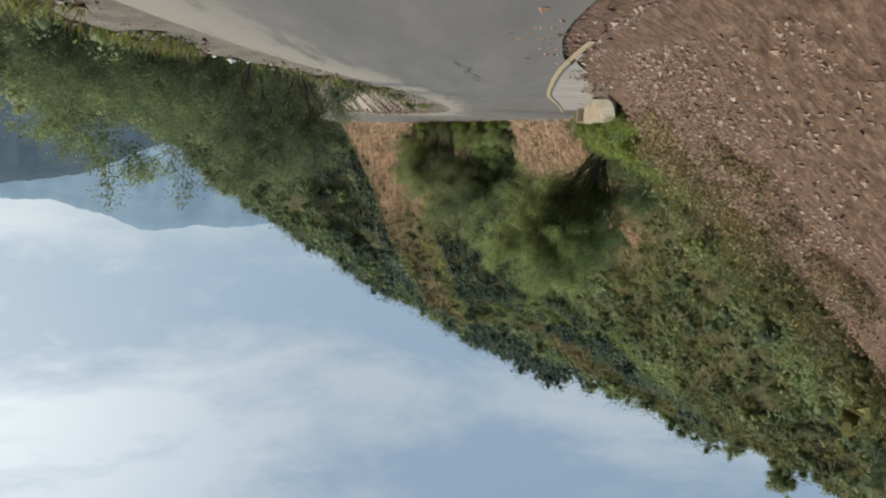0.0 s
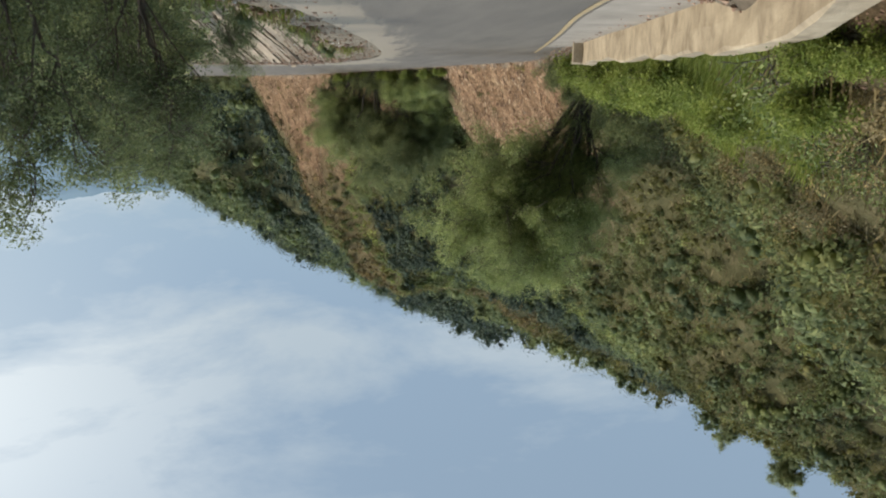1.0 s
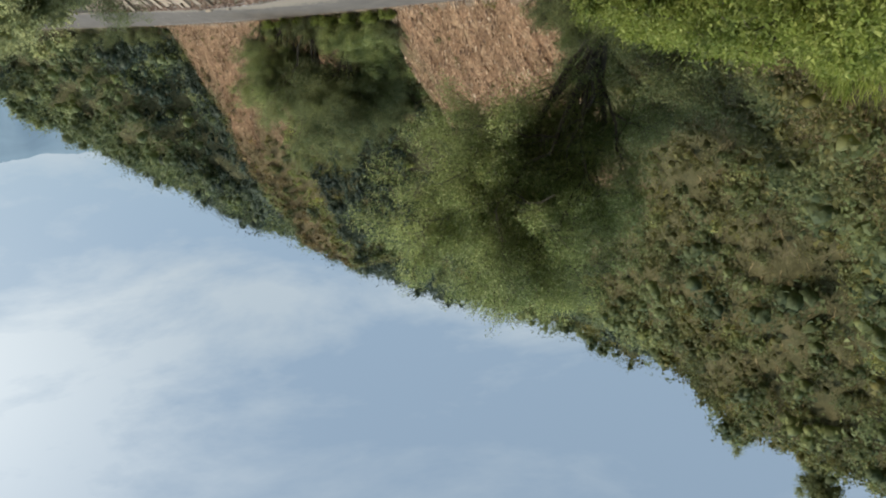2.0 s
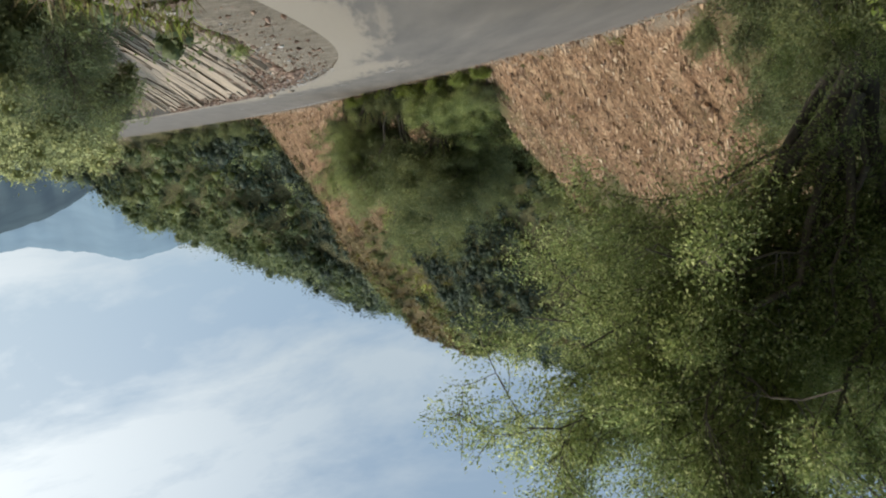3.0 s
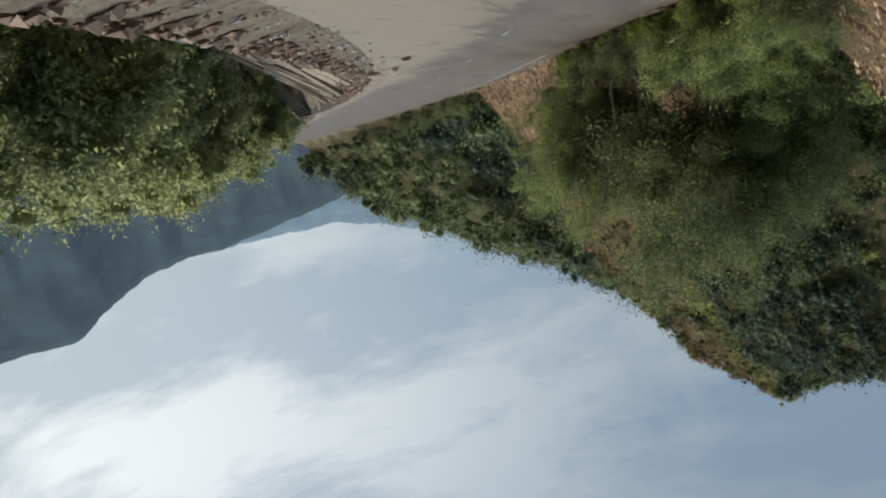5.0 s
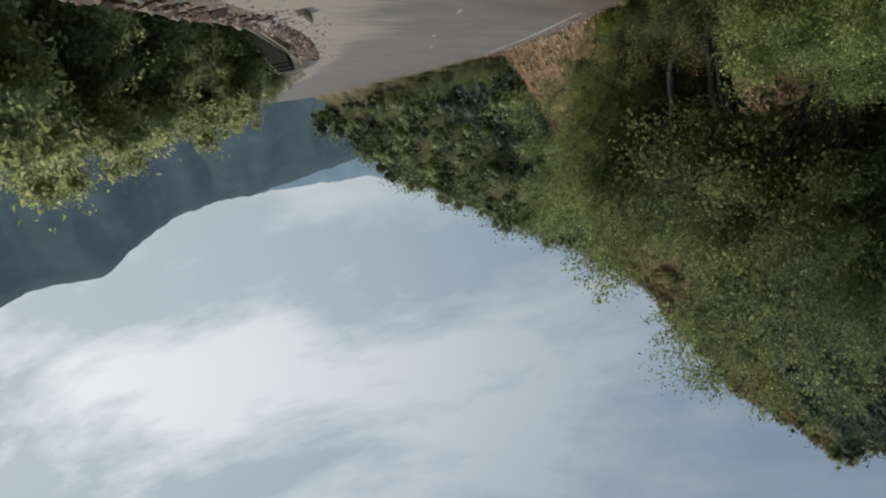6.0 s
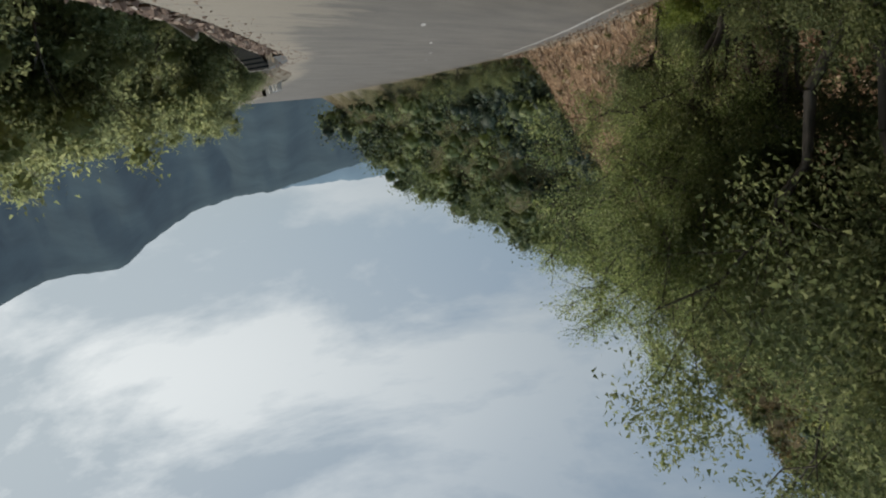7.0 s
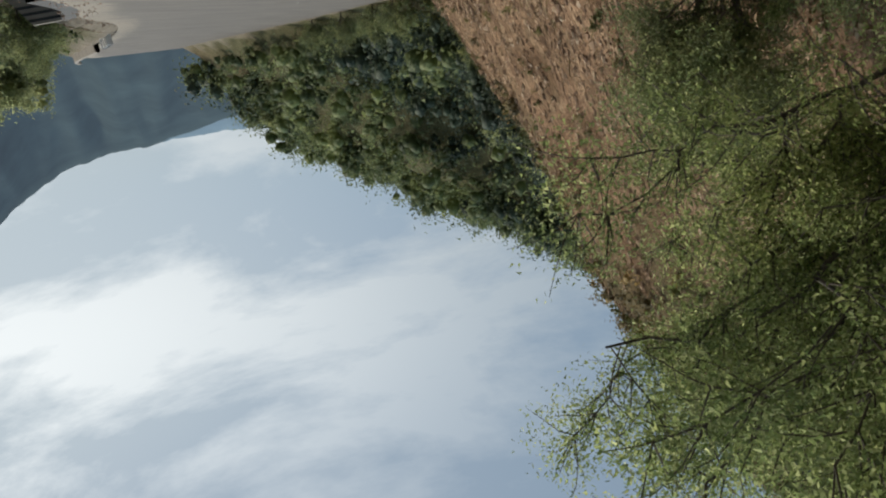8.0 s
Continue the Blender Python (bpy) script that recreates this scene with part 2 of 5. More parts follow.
BLACK = plain_material("worn_black_paint", (0.015, 0.015, 0.015), (0.05, 0.05, 0.05), 4.0)


def gravel_material(name, stops):
    m, nt, b, out = material(name)
    geo = nt.nodes.new("ShaderNodeNewGeometry")
    c = ramp(nt, geo.outputs["Random Per Island"], stops).outputs["Color"]
    nt.links.new(c, b.inputs["Base Color"])
    b.inputs["Roughness"].default_value = 0.9
    return m


GRAVEL = gravel_material("gravel", [(0.0, (0.11, 0.064, 0.042)), (0.5, (0.2, 0.124, 0.083)), (0.9, (0.3, 0.205, 0.142)), (1.0, (0.4, 0.32, 0.25))])
CLODS = gravel_material("red_clods", [(0.0, (0.11, 0.064, 0.038)), (0.45, (0.27, 0.17, 0.102)), (0.9, (0.43, 0.3, 0.185)), (1.0, (0.52, 0.41, 0.29))])


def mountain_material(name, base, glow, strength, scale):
    """Far range: forest colour, with a bluish emission that stands in for haze."""
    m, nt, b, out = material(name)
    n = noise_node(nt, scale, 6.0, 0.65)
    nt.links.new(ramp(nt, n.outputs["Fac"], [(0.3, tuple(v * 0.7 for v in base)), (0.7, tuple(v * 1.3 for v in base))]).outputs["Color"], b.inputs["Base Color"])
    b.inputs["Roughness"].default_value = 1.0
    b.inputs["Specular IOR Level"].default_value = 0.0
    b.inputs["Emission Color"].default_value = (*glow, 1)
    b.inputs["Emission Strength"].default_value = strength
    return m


# haze is put into these colours: bluish base plus emission
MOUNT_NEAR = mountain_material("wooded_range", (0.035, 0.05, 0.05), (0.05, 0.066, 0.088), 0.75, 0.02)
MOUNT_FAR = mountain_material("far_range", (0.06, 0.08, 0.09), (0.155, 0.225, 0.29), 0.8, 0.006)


# ---- mesh tools ----
def fast_mesh(name, verts, quads, mat, smooth=False, tone=None):
    """A mesh from arrays of points and of faces with one count of corners."""
    verts, quads = np.asarray(verts, np.float32), np.asarray(quads, np.int32)
    me = bpy.data.meshes.new(name)
    k = quads.shape[1]
    me.vertices.add(len(verts))
    me.vertices.foreach_set("co", verts.ravel())
    me.loops.add(quads.size)
    me.loops.foreach_set("vertex_index", quads.ravel())
    me.polygons.add(len(quads))
    me.polygons.foreach_set("loop_start", np.arange(0, quads.size, k, dtype=np.int32))
    me.polygons.foreach_set("use_smooth", np.full(len(quads), smooth))
    me.update(calc_edges=True)
    me.materials.append(mat)
    if tone is not None:
        me.attributes.new("tone", "FLOAT", "FACE").data.foreach_set("value", np.asarray(tone, np.float32))
    return me


def part(name, me, parent, label=""):
    ob = new(name, me)
    ob.parent = parent
    if label:
        ob["label"] = label
    return ob


def from_bm(name, bm, mat, smooth=False):
    me = bpy.data.meshes.new(name)
    for f in bm.faces:
        f.smooth = smooth
    bm.to_mesh(me)
    bm.free()
    me.materials.append(mat)
    return me


def rough_box(rng, lx, ly, lz, bevel=0.04, jitter=0.03):
    """A block with bevelled edges and uneven corners, its base centre at the origin."""
    bm = bmesh.new()
    bmesh.ops.create_cube(bm, size=1.0)
    for v in bm.verts:
        v.co = Vector((v.co.x * lx, v.co.y * ly, (v.co.z + 0.5) * lz)) + Vector(rng.normal(0, jitter, 3))
    if bevel:
        bmesh.ops.bevel(bm, geom=list(bm.edges), offset=bevel, segments=1, affect="EDGES")
    return bm


LATTICE = np.random.default_rng(7).random((64, 64))


def vnoise(x, y, size):
    """Smooth noise from 0 to 1 with cells of that size in metres."""
    x, y = np.asarray(x, float) / size, np.asarray(y, float) / size
    i, j = np.floor(x).astype(int), np.floor(y).astype(int)
    a, b = x - i, y - j
    a, b = a * a * (3 - 2 * a), b * b * (3 - 2 * b)
    g = lambda p, q: LATTICE[p % 64, q % 64]  # noqa: E731
    return (g(i, j) * (1 - a) + g(i + 1, j) * a) * (1 - b) + (g(i, j + 1) * (1 - a) + g(i + 1, j + 1) * a) * b


def fbm(x, y, size, octaves=4):
    out, amp = 0, 0.5
    for k in range(octaves):
        out = out + amp * (vnoise(np.asarray(x) + 17 * k, np.asarray(y) - 31 * k, size / 2**k) - 0.5) * 2
        amp *= 0.5
    return out


def step(a, b, v):
    t = np.clip((np.asarray(v, float) - a) / (b - a), 0, 1)
    return t * t * (3 - 2 * t)


# ---- the plan: edges of the road ----
def smooth_line(pts, gap=0.7):
    p = np.array(pts, float)
    p = np.vstack([2 * p[0] - p[1], p, 2 * p[-1] - p[-2]])
    out = []
    for k in range(1, len(p) - 2):
        n = max(2, int(np.linalg.norm(p[k + 1] - p[k]) / gap))
        for t in np.arange(n) / n:
            out.append(0.5 * (2 * p[k] + (p[k + 1] - p[k - 1]) * t + (2 * p[k - 1] - 5 * p[k] + 4 * p[k + 1] - p[k + 2]) * t**2 + (3 * p[k] - p[k - 1] - 3 * p[k + 1] + p[k + 2]) * t**3))
    return np.array(out + [p[-2]])


BANK = smooth_line([(-2.0, -60), (-1.9, -20), (-1.8, 4), (-2.3, 11.5), (-4.5, 19.5), (-6.6, 33), (-8.6, 43), (-9.8, 52), (-9.2, 59), (-7.3, 66), (-4.8, 74), (-1.2, 83), (2.6, 91), (6.6, 101), (11, 111), (16, 121), (23, 131), (33, 141), (44, 150), (54, 159), (60, 170), (60, 184), (53, 200), (40, 222), (20, 260)])
RIGHT = smooth_line([(3.6, -60), (3.5, -10), (3.3, 8), (2.6, 16), (1.0, 25), (-0.4, 36), (-0.9, 46), (-0.2, 54), (1.6, 62), (4.4, 70), (7.6, 77.5), (12.5, 87), (18.5, 97.5), (23, 103.5), (28.2, 112.5), (36.5, 123), (46.5, 134), (57, 146), (66, 161), (67, 182), (60, 202), (47, 226), (27, 264)])
VERGE = smooth_line([(5.2, -60), (5.0, -10), (4.6, 9), (4.2, 14), (2.7, 19.5), (1.7, 24), (1.2, 31), (0.6, 38), (0.2, 44), (0.6, 50), (1.1, 55), (2.0, 59.5), (4.6, 68.5), (7.9, 77.3), (12.8, 86.8), (18.8, 97.3), (23.4, 103.2), (28.7, 112.1), (37, 122.6), (47.1, 133.6), (57.8, 145.5), (67, 161), (68, 182.3), (61, 202.5), (48, 226.5), (28, 264.5)])


def nearest(x, y, line):
    """Signed distance (right of the line is plus) and the y of the nearest place on it."""
    x, y = np.ravel(x), np.ravel(y)
    tan = np.gradient(line, axis=0)
    tan /= np.linalg.norm(tan, axis=1, keepdims=True)
    d, f = np.empty(len(x)), np.empty(len(x))
    for a in range(0, len(x), 4000):
        s = slice(a, a + 4000)
        dx, dy = x[s, None] - line[None, :, 0], y[s, None] - line[None, :, 1]
        k = np.argmin(dx * dx + dy * dy, axis=1)
        r = np.arange(len(k))
        gx, gy = dx[r, k], dy[r, k]
        side = gx * tan[k, 1] - gy * tan[k, 0]
        along = gx * tan[k, 0] + gy * tan[k, 1]
        d[s] = np.where(np.abs(along) < 1.5, side, np.sign(side) * np.hypot(gx, gy))
        f[s] = line[k, 1]
    return d, f


def road_z(dl, yf):
    """The carriageway leans to the right where it bends to the right."""
    return 0.085 * step(62, 100, yf) * (5.5 - np.clip(dl, 0, 14))


def hill_z(u, yf, x, y):
    """Height of the hillside at u metres behind the foot of the bank."""
    gully = 7.0 * np.exp(-(((yf - 81) / 6.5) ** 2)) + 11.0 * np.exp(-(((yf - 132) / 7.5) ** 2)) + 2.5 * np.exp(-(((yf - 40) / 6.0) ** 2))
    gully = gully * (0.6 + 0.4 * step(0, 10, u)) * (1 - 0.7 * step(25, 60, u))
    u = np.maximum(u - 0.45, 0)
    v = np.maximum(u - gully, 0)
    low = 1.05 + 0.65 * step(40, 52, yf) - 0.35 * step(128, 150, yf)
    knee = 11.0 + 2.5 * np.exp(-(((yf - 101) / 5.0) ** 2))
    high = 0.74 - 0.21 * step(78, 92, yf) + 0.12 * step(128, 145, yf)
    crest = np.interp(yf, [0, 84, 100, 122, 141, 170], [46, 47, 60, 78, 90, 60]) - knee
    over = v - knee - crest
    h = 0.3 * np.minimum(u, gully) + low * np.minimum(v, knee) + high * np.clip(v - knee, 0, crest) - 0.45 * np.maximum(over, 0)
    h = h - 2.0 * np.exp(-((over / 8.0) ** 2))
    h = h * (1 - 0.22 * step(128, 160, yf) - 0.2 * step(160, 200, yf)) * (1 + 0.1 * step(84, 96, yf) - 0.12 * step(44, 56, yf) * (1 - step(68, 80, yf)) * step(8, 20, u) + 0.13 * np.exp(-(((yf - 52) / 7.5) ** 2)) * step(5, 11, u) - 0.085 * np.exp(-(((yf - 102) / 6.0) ** 2)) * step(12, 18, u) * (1 - step(52, 60, u)))
    h = h * (1 - 0.07 * np.exp(-(((yf - 95) / 5.0) ** 2)) * step(9, 14, u) * (1 - step(40, 50, u)))
    nose = yf - 111.5 + 0.3 * u
    h = h + 6.5 * np.exp(-((nose / np.where(nose > 0, 5.0, 7.0)) ** 2)) * step(0.5, 4.5, u) * (1 - step(6, 24, u))
    n = fbm(x, y, 14.0, 4) * 3.2 * step(3, 20, u) + fbm(x, y, 3.0, 3) * 0.7 * step(0.3, 3, u)
    bare = step(47.5, 51, yf) * (1 - step(70, 75, yf)) + step(91, 95, yf) * (1 - step(122, 128, yf))
    rill = fbm(yf * 1.0 + x * 0.3, u * 0.2, 1.9, 3) * 1.6 * bare * step(0.2, 1.5, u) * (1 - step(8, 14, u))
    return h + n + rill


def ground_z(x, y, cover=False):
    x, y = np.ravel(np.asarray(x, float)), np.ravel(np.asarray(y, float))
    dl, yf = nearest(x, y, BANK)
    dv, yv = nearest(x, y, VERGE)
    u = np.maximum(-dl, 0)
    z = np.where(dl < 0, hill_z(u, yf, x, y) + road_z(0, yf), road_z(dl, yf) - 0.05)
    z = z + 0.75 * np.exp(-((x + 5.0) ** 2 / 0.6 + (y - 18.9) ** 2 / 1.4))
    z = z + 0.6 * np.exp(-((x + 4.1) ** 2 / 0.6 + (y - 14.9) ** 2 / 1.1))
    batter = step(20, 30, yv) * (1 - step(93.5, 95, yv))
    recess = step(93.5, 94.5, yv) * (1 - step(102.5, 104, yv))
    r = np.maximum(dv, 0)
    drop = 0.2 * np.minimum(r, 0.4) + 0.6 * np.clip(r - 0.3, 0, 14) + 0.3 * np.clip(r - 14.3, 0, 40) + batter * 0.26 * np.clip(r - 0.2, 0, 7) + recess * 3.0 * step(0.05, 0.5, r)
    bumpy = fbm(x, y, 6.0, 4) * 0.9 * step(1, 6, r) * (1 - 0.9 * batter * (r < 9)) + fbm(x, y, 1.2, 2) * 0.12 * step(0.0, 0.6, r)
    z = np.where(dv > 0, road_z(12, yf) * 1.0 - drop + bumpy, z)
    far = step(110, 260, r) + step(130, 230, u)
    z = np.where(far > 0, z * (1 - np.clip(far, 0, 1)) - 26 * np.clip(far, 0, 1), z)
    z = np.maximum(z, -26 + fbm(x, y, 30.0, 2) * 2)
    if not cover:
        return z
    wob = fbm(x, y, 5.0, 3)
    rag = wob * 3 + fbm(x, y, 1.7, 3) * 2.2
    red = step(48, 51.5, yf + rag) * (1 - step(68, 73, yf + rag * 1.6)) * (1 - step(0, 1.6, u + rag - 2.9 - 1.5 * step(53, 60, yf)))
    red = np.maximum(red, step(83, 88, yf + rag * 1.4) * (1 - step(118, 126, yf + rag * 1.6)) * (1 - step(3.5, 6.5, u + rag)))
    red = np.maximum(red, 0.3 * step(100, 104, yf + wob * 4) * (1 - step(108, 114, yf + wob * 4)) * (1 - step(14, 22, u)))
    red = np.maximum(red, 0.25 * step(150, 156, yf + wob * 4) * (1 - step(163, 170, yf)) * (1 - step(4, 8, u + wob * 3)))
    red = np.maximum(red, 0.3 * step(0.25, 0.6, wob) * (1 - step(30, 40, yf)) * (1 - step(12, 20, u))) * (dl < 0)
    dr, _ = nearest(x, y, RIGHT)
    dirt = (dr > -0.6) * (1 - step(0.2, 1.4, dv + wob * 0.8)) * 1.0
    dirt = np.maximum(dirt, step(20, 28, yv) * (1 - step(101, 105, yv)) * (dv > 0) * (1 - step(2 + 3 * step(50, 60, yv), 4.5 + 3.5 * step(50, 60, yv), dv + wob)))
    dirt = np.maximum(dirt, (dl > -0.4) * (dl < 1.5) * 1.0)
    dirt = dirt * (dl > -0.5)
    scree = (1 - step(15, 21, yf + wob * 2)) * (1 - step(7, 12, u + wob * 5)) * (dl < 1.6)
    return z, np.stack([red, dirt, scree], 1)


# ---- ground, one sheet ----
def lines(spans):
    out = []
    for a, b, gap in spans:
        out += list(np.arange(a, b, gap))
    return np.array(out + [spans[-1][1]])


gx = lines([(-3500, -300, 400), (-300, -130, 17), (-130, -45, 2.6), (-45, -16, 1.1), (-16, 14, 0.42), (14, 34, 0.7), (34, 70, 1.5), (70, 150, 6), (150, 300, 25), (300, 3500, 400)])
gy = lines([(-3500, -300, 400), (-300, -60, 30), (-60, -6, 3), (-6, 0, 1.0), (0, 104, 0.5), (104, 150, 0.9), (150, 240, 2.5), (240, 400, 20), (400, 3600, 400)])
XX, YY = np.meshgrid(gx, gy)
zz, cov = ground_z(XX, YY, True)
nx, ny = len(gx), len(gy)
idx = np.arange(nx * ny).reshape(ny, nx)
quads = np.stack([idx[:-1, :-1], idx[:-1, 1:], idx[1:, 1:], idx[1:, :-1]], -1).reshape(-1, 4)
me = fast_mesh("ground", np.stack([XX.ravel(), YY.ravel(), zz], 1), quads, GROUND, True)
ca = me.color_attributes.new("cover", "FLOAT_COLOR", "POINT")
ca.data.foreach_set("color", np.hstack([cov, np.ones((len(cov), 1))]).astype(np.float32).ravel())
tagged(new("ground", me), "steep scrubby hillside and valley of reddish soil", "ground", kind="structure")


def ribbon(name, left, right, mat, lift, across=2, y0=-50.0, y1=300.0):
    """A strip between two lines, on the road's own surface."""
    n = 420
    res = lambda ln: np.stack([np.interp(np.linspace(0, 1, n), np.linspace(0, 1, len(ln)), ln[:, c]) for c in (0, 1)], 1)  # noqa: E731
    cut = lambda ln: ln[(ln[:, 1] >= y0) & (ln[:, 1] <= y1)]  # noqa: E731
    a, b = res(cut(left)), res(cut(right))
    w = np.linspace(0, 1, across + 1)[None, :, None]
    p = a[:, None] * (1 - w) + b[:, None] * w
    x, y = p[..., 0].ravel(), p[..., 1].ravel()
    dl, yf = nearest(x, y, BANK)
    z = road_z(dl, yf) + lift
    k = np.arange(n * (across + 1)).reshape(n, across + 1)
    q = np.stack([k[:-1, :-1], k[:-1, 1:], k[1:, 1:], k[1:, :-1]], -1).reshape(-1, 4)
    return fast_mesh(name, np.stack([x, y, z], 1), q, mat, True)


def offset(line, d):
    tan = np.gradient(line, axis=0)
    tan /= np.linalg.norm(tan, axis=1, keepdims=True)
    return line + d * np.stack([tan[:, 1], -tan[:, 0]], 1)


LEFT = offset(BANK, 0.3)
road_me = ribbon("road", LEFT, RIGHT, ROAD, 0.0, 14)
rv = np.array([v.co[:2] for v in road_me.vertices])
d_in, y_in = nearest(rv[:, 0], rv[:, 1], RIGHT)
sandy = np.maximum(1 - step(0.2, 2.3, -d_in), (1 - step(0.8, 5.2, -d_in + 1.6 * fbm(rv[:, 0], rv[:, 1], 6.0, 3))) * step(50, 57, y_in) * (1 - step(78, 92, y_in)))
road_me.attributes.new("sand", "FLOAT", "POINT").data.foreach_set("value", sandy.astype(np.float32))
tagged(new("road", road_me), "dusty worn asphalt mountain road bending along the slope", "road", kind="structure")


# ---- far ranges ----
def mountain(name, skyline, dist, mat, seed):
    """A ridge round the place: (degrees right of +y, degrees above the horizon), with spurs that run down towards the valley."""
    az = np.arange(-180, 180.1, 0.3)
    t = np.array(skyline)
    el = np.interp(az, t[:, 0], t[:, 1])
    el = el + fbm(az * 10 + seed, az * 0, 30.0, 5) * 0.35 + fbm(az * 10 + 7 * seed, az * 0, 3.0, 2) * 0.1
    rows = np.linspace(0, 1, 12)
    v = []
    for w in rows:
        spur = fbm(az * 8 + 90, np.full_like(az, w * 30 + seed), 22.0, 4) * 0.12 * math.sin(math.pi * w)
        r = dist * (1 - 0.45 * (1 - w)) * (1 + spur)
        z = -30 + (np.tan(np.radians(el)) * dist + 30) * w**1.15
        v.append(np.stack([r * np.sin(np.radians(az)), 40 + r * np.cos(np.radians(az)), z], 1))
    back = v[-1] * np.array([1.25, 1.25, 0]) + np.array([0, 0, -30])
    v = np.concatenate(v + [back])
    n, m = len(rows) + 1, len(az)
    k = np.arange(n * m).reshape(n, m)
    q = np.stack([k[:-1, :-1], k[:-1, 1:], k[1:, 1:], k[1:, :-1]], -1).reshape(-1, 4)
    return new(name, fast_mesh(name, v, q, mat, True))


tagged(mountain("backdrop", [(-180, 3), (-120, 4), (-60, 6), (0, 7.4), (10, 7.5), (14, 7.6), (18, 7.9), (21.5, 8.1), (24, 7.0), (26.9, 5.8), (29.5, 5.9), (33, 5.5), (36, 5.3), (45, 5), (80, 6), (140, 5), (180, 3)], 2600, MOUNT_FAR, 3), "pale blue far mountain range, haze put in as glow", "mountains", kind="structure")
tagged(mountain("backdrop", [(-180, 2), (-100, 2), (-40, 1), (15, 0.5), (20, 1.8), (23, 3.2), (26, 4.2), (29.5, 4.9), (33, 5.2), (36, 5.35), (40, 5.6), (42, 6.2), (44.5, 7.6), (46, 8.4), (48.5, 8.2), (51, 8.3), (54, 9.0), (58, 10), (65, 11), (80, 12), (110, 10), (140, 6), (180, 2)], 950, MOUNT_NEAR, 11), "dark blue wooded mountain side across the valley, haze put in as glow", "mountains", kind="structure")


# ---- plants ----
def unit(v):
    return v / np.maximum(np.linalg.norm(v, axis=-1, keepdims=True), 1e-9)


def leaves(rng, centres, normals, length, width, up=None, tri=False):
    """Leaves: folded diamonds, or plain pointed ones with three corners."""
    n = len(centres)
    a = unit(np.cross(normals, rng.normal(size=(n, 3)))) if up is None else unit(up)
    b = unit(np.cross(normals, a))
    length, width = np.broadcast_to(length, n)[:, None], np.broadcast_to(width, n)[:, None]
    if tri:
        v = np.stack([centres - a * length / 2 - b * width / 2, centres - a * length / 2 + b * width / 2, centres + a * length / 2], 1).reshape(-1, 3)
        return v, np.arange(3 * n).reshape(n, 3)
    nn = unit(np.cross(a, b))
    v = np.stack([centres - a * length / 2, centres + b * width / 2 + nn * width * 0.15, centres + a * length / 2, centres - b * width / 2 + nn * width * 0.15], 1).reshape(-1, 3)
    return v, np.arange(4 * n).reshape(n, 4)


GOLD = (1 + 5**0.5) / 2
BALL = unit(np.array([(-1, GOLD, 0), (1, GOLD, 0), (-1, -GOLD, 0), (1, -GOLD, 0), (0, -1, GOLD), (0, 1, GOLD), (0, -1, -GOLD), (0, 1, -GOLD), (GOLD, 0, -1), (GOLD, 0, 1), (-GOLD, 0, -1), (-GOLD, 0, 1)], float))
BALL_F = np.array([(0, 11, 5), (0, 5, 1), (0, 1, 7), (0, 7, 10), (0, 10, 11), (1, 5, 9), (5, 11, 4), (11, 10, 2), (10, 7, 6), (7, 1, 8), (3, 9, 4), (3, 4, 2), (3, 2, 6), (3, 6, 8), (3, 8, 9), (4, 9, 5), (2, 4, 11), (6, 2, 10), (8, 6, 7), (9, 8, 1)])


def masses(rng, centres, radii, squash):
    """Uneven closed lumps of inner foliage."""
    n = len(centres)
    v = centres[:, None] + BALL[None] * (radii[:, None] * rng.uniform(0.55, 1.3, (n, 12)))[..., None] * [1, 1, squash]
    return v.reshape(-1, 3), (np.arange(n)[:, None, None] * 12 + BALL_F[None]).reshape(-1, 3)


def shrub_cloud(rng, base, radius, count, size, tall=0.9, lobes=6, inner=4, vary=0.1):
    """Many shrubs that stand on the points of base: lumpy inner foliage under a coat of leaves, and a tone for each shrub."""
    n = len(base)
    off = unit(rng.normal(size=(n, lobes, 3))) * rng.uniform(0.25, 0.7, (n, lobes, 1))
    off[..., 2] = np.abs(off[..., 2]) * 0.9
    lr = rng.uniform(0.3, 0.55, (n, lobes))
    who = np.repeat(np.arange(n), count)
    lob = rng.integers(0, lobes, len(who))
    d = unit(rng.normal(size=(len(who), 3)) + [0, 0, 0.25])
    rad = rng.uniform(0.45, 1.3, len(who))
    p = off[who, lob] + d * (lr[who, lob] * rad)[:, None]
    p[:, 2] = p[:, 2] * tall + 0.45 * tall
    p = base[who] + p * radius[who][:, None]
    nrm = unit(d + 0.4 * rng.normal(size=d.shape))
    s = size[who] * rng.uniform(0.6, 1.35, len(who))
    v, f = leaves(rng, p, nrm, s, s * rng.uniform(0.55, 0.85, len(who)), None, True)
    own = np.clip(0.5 + rng.normal(0, vary, n), 0.03, 1.0)
    mid = (off[:, :inner] * [1, 1, tall] + [0, 0, 0.45 * tall]) * radius[:, None, None] + base[:, None]
    v2, f2 = masses(rng, mid.reshape(-1, 3), (lr[:, :inner] * radius[:, None] * 0.42).ravel(), tall)
    tone = np.concatenate([own[who], np.repeat(own, inner * 20)])
    return np.vstack([v, v2]), np.vstack([f, f2 + len(v)]), tone


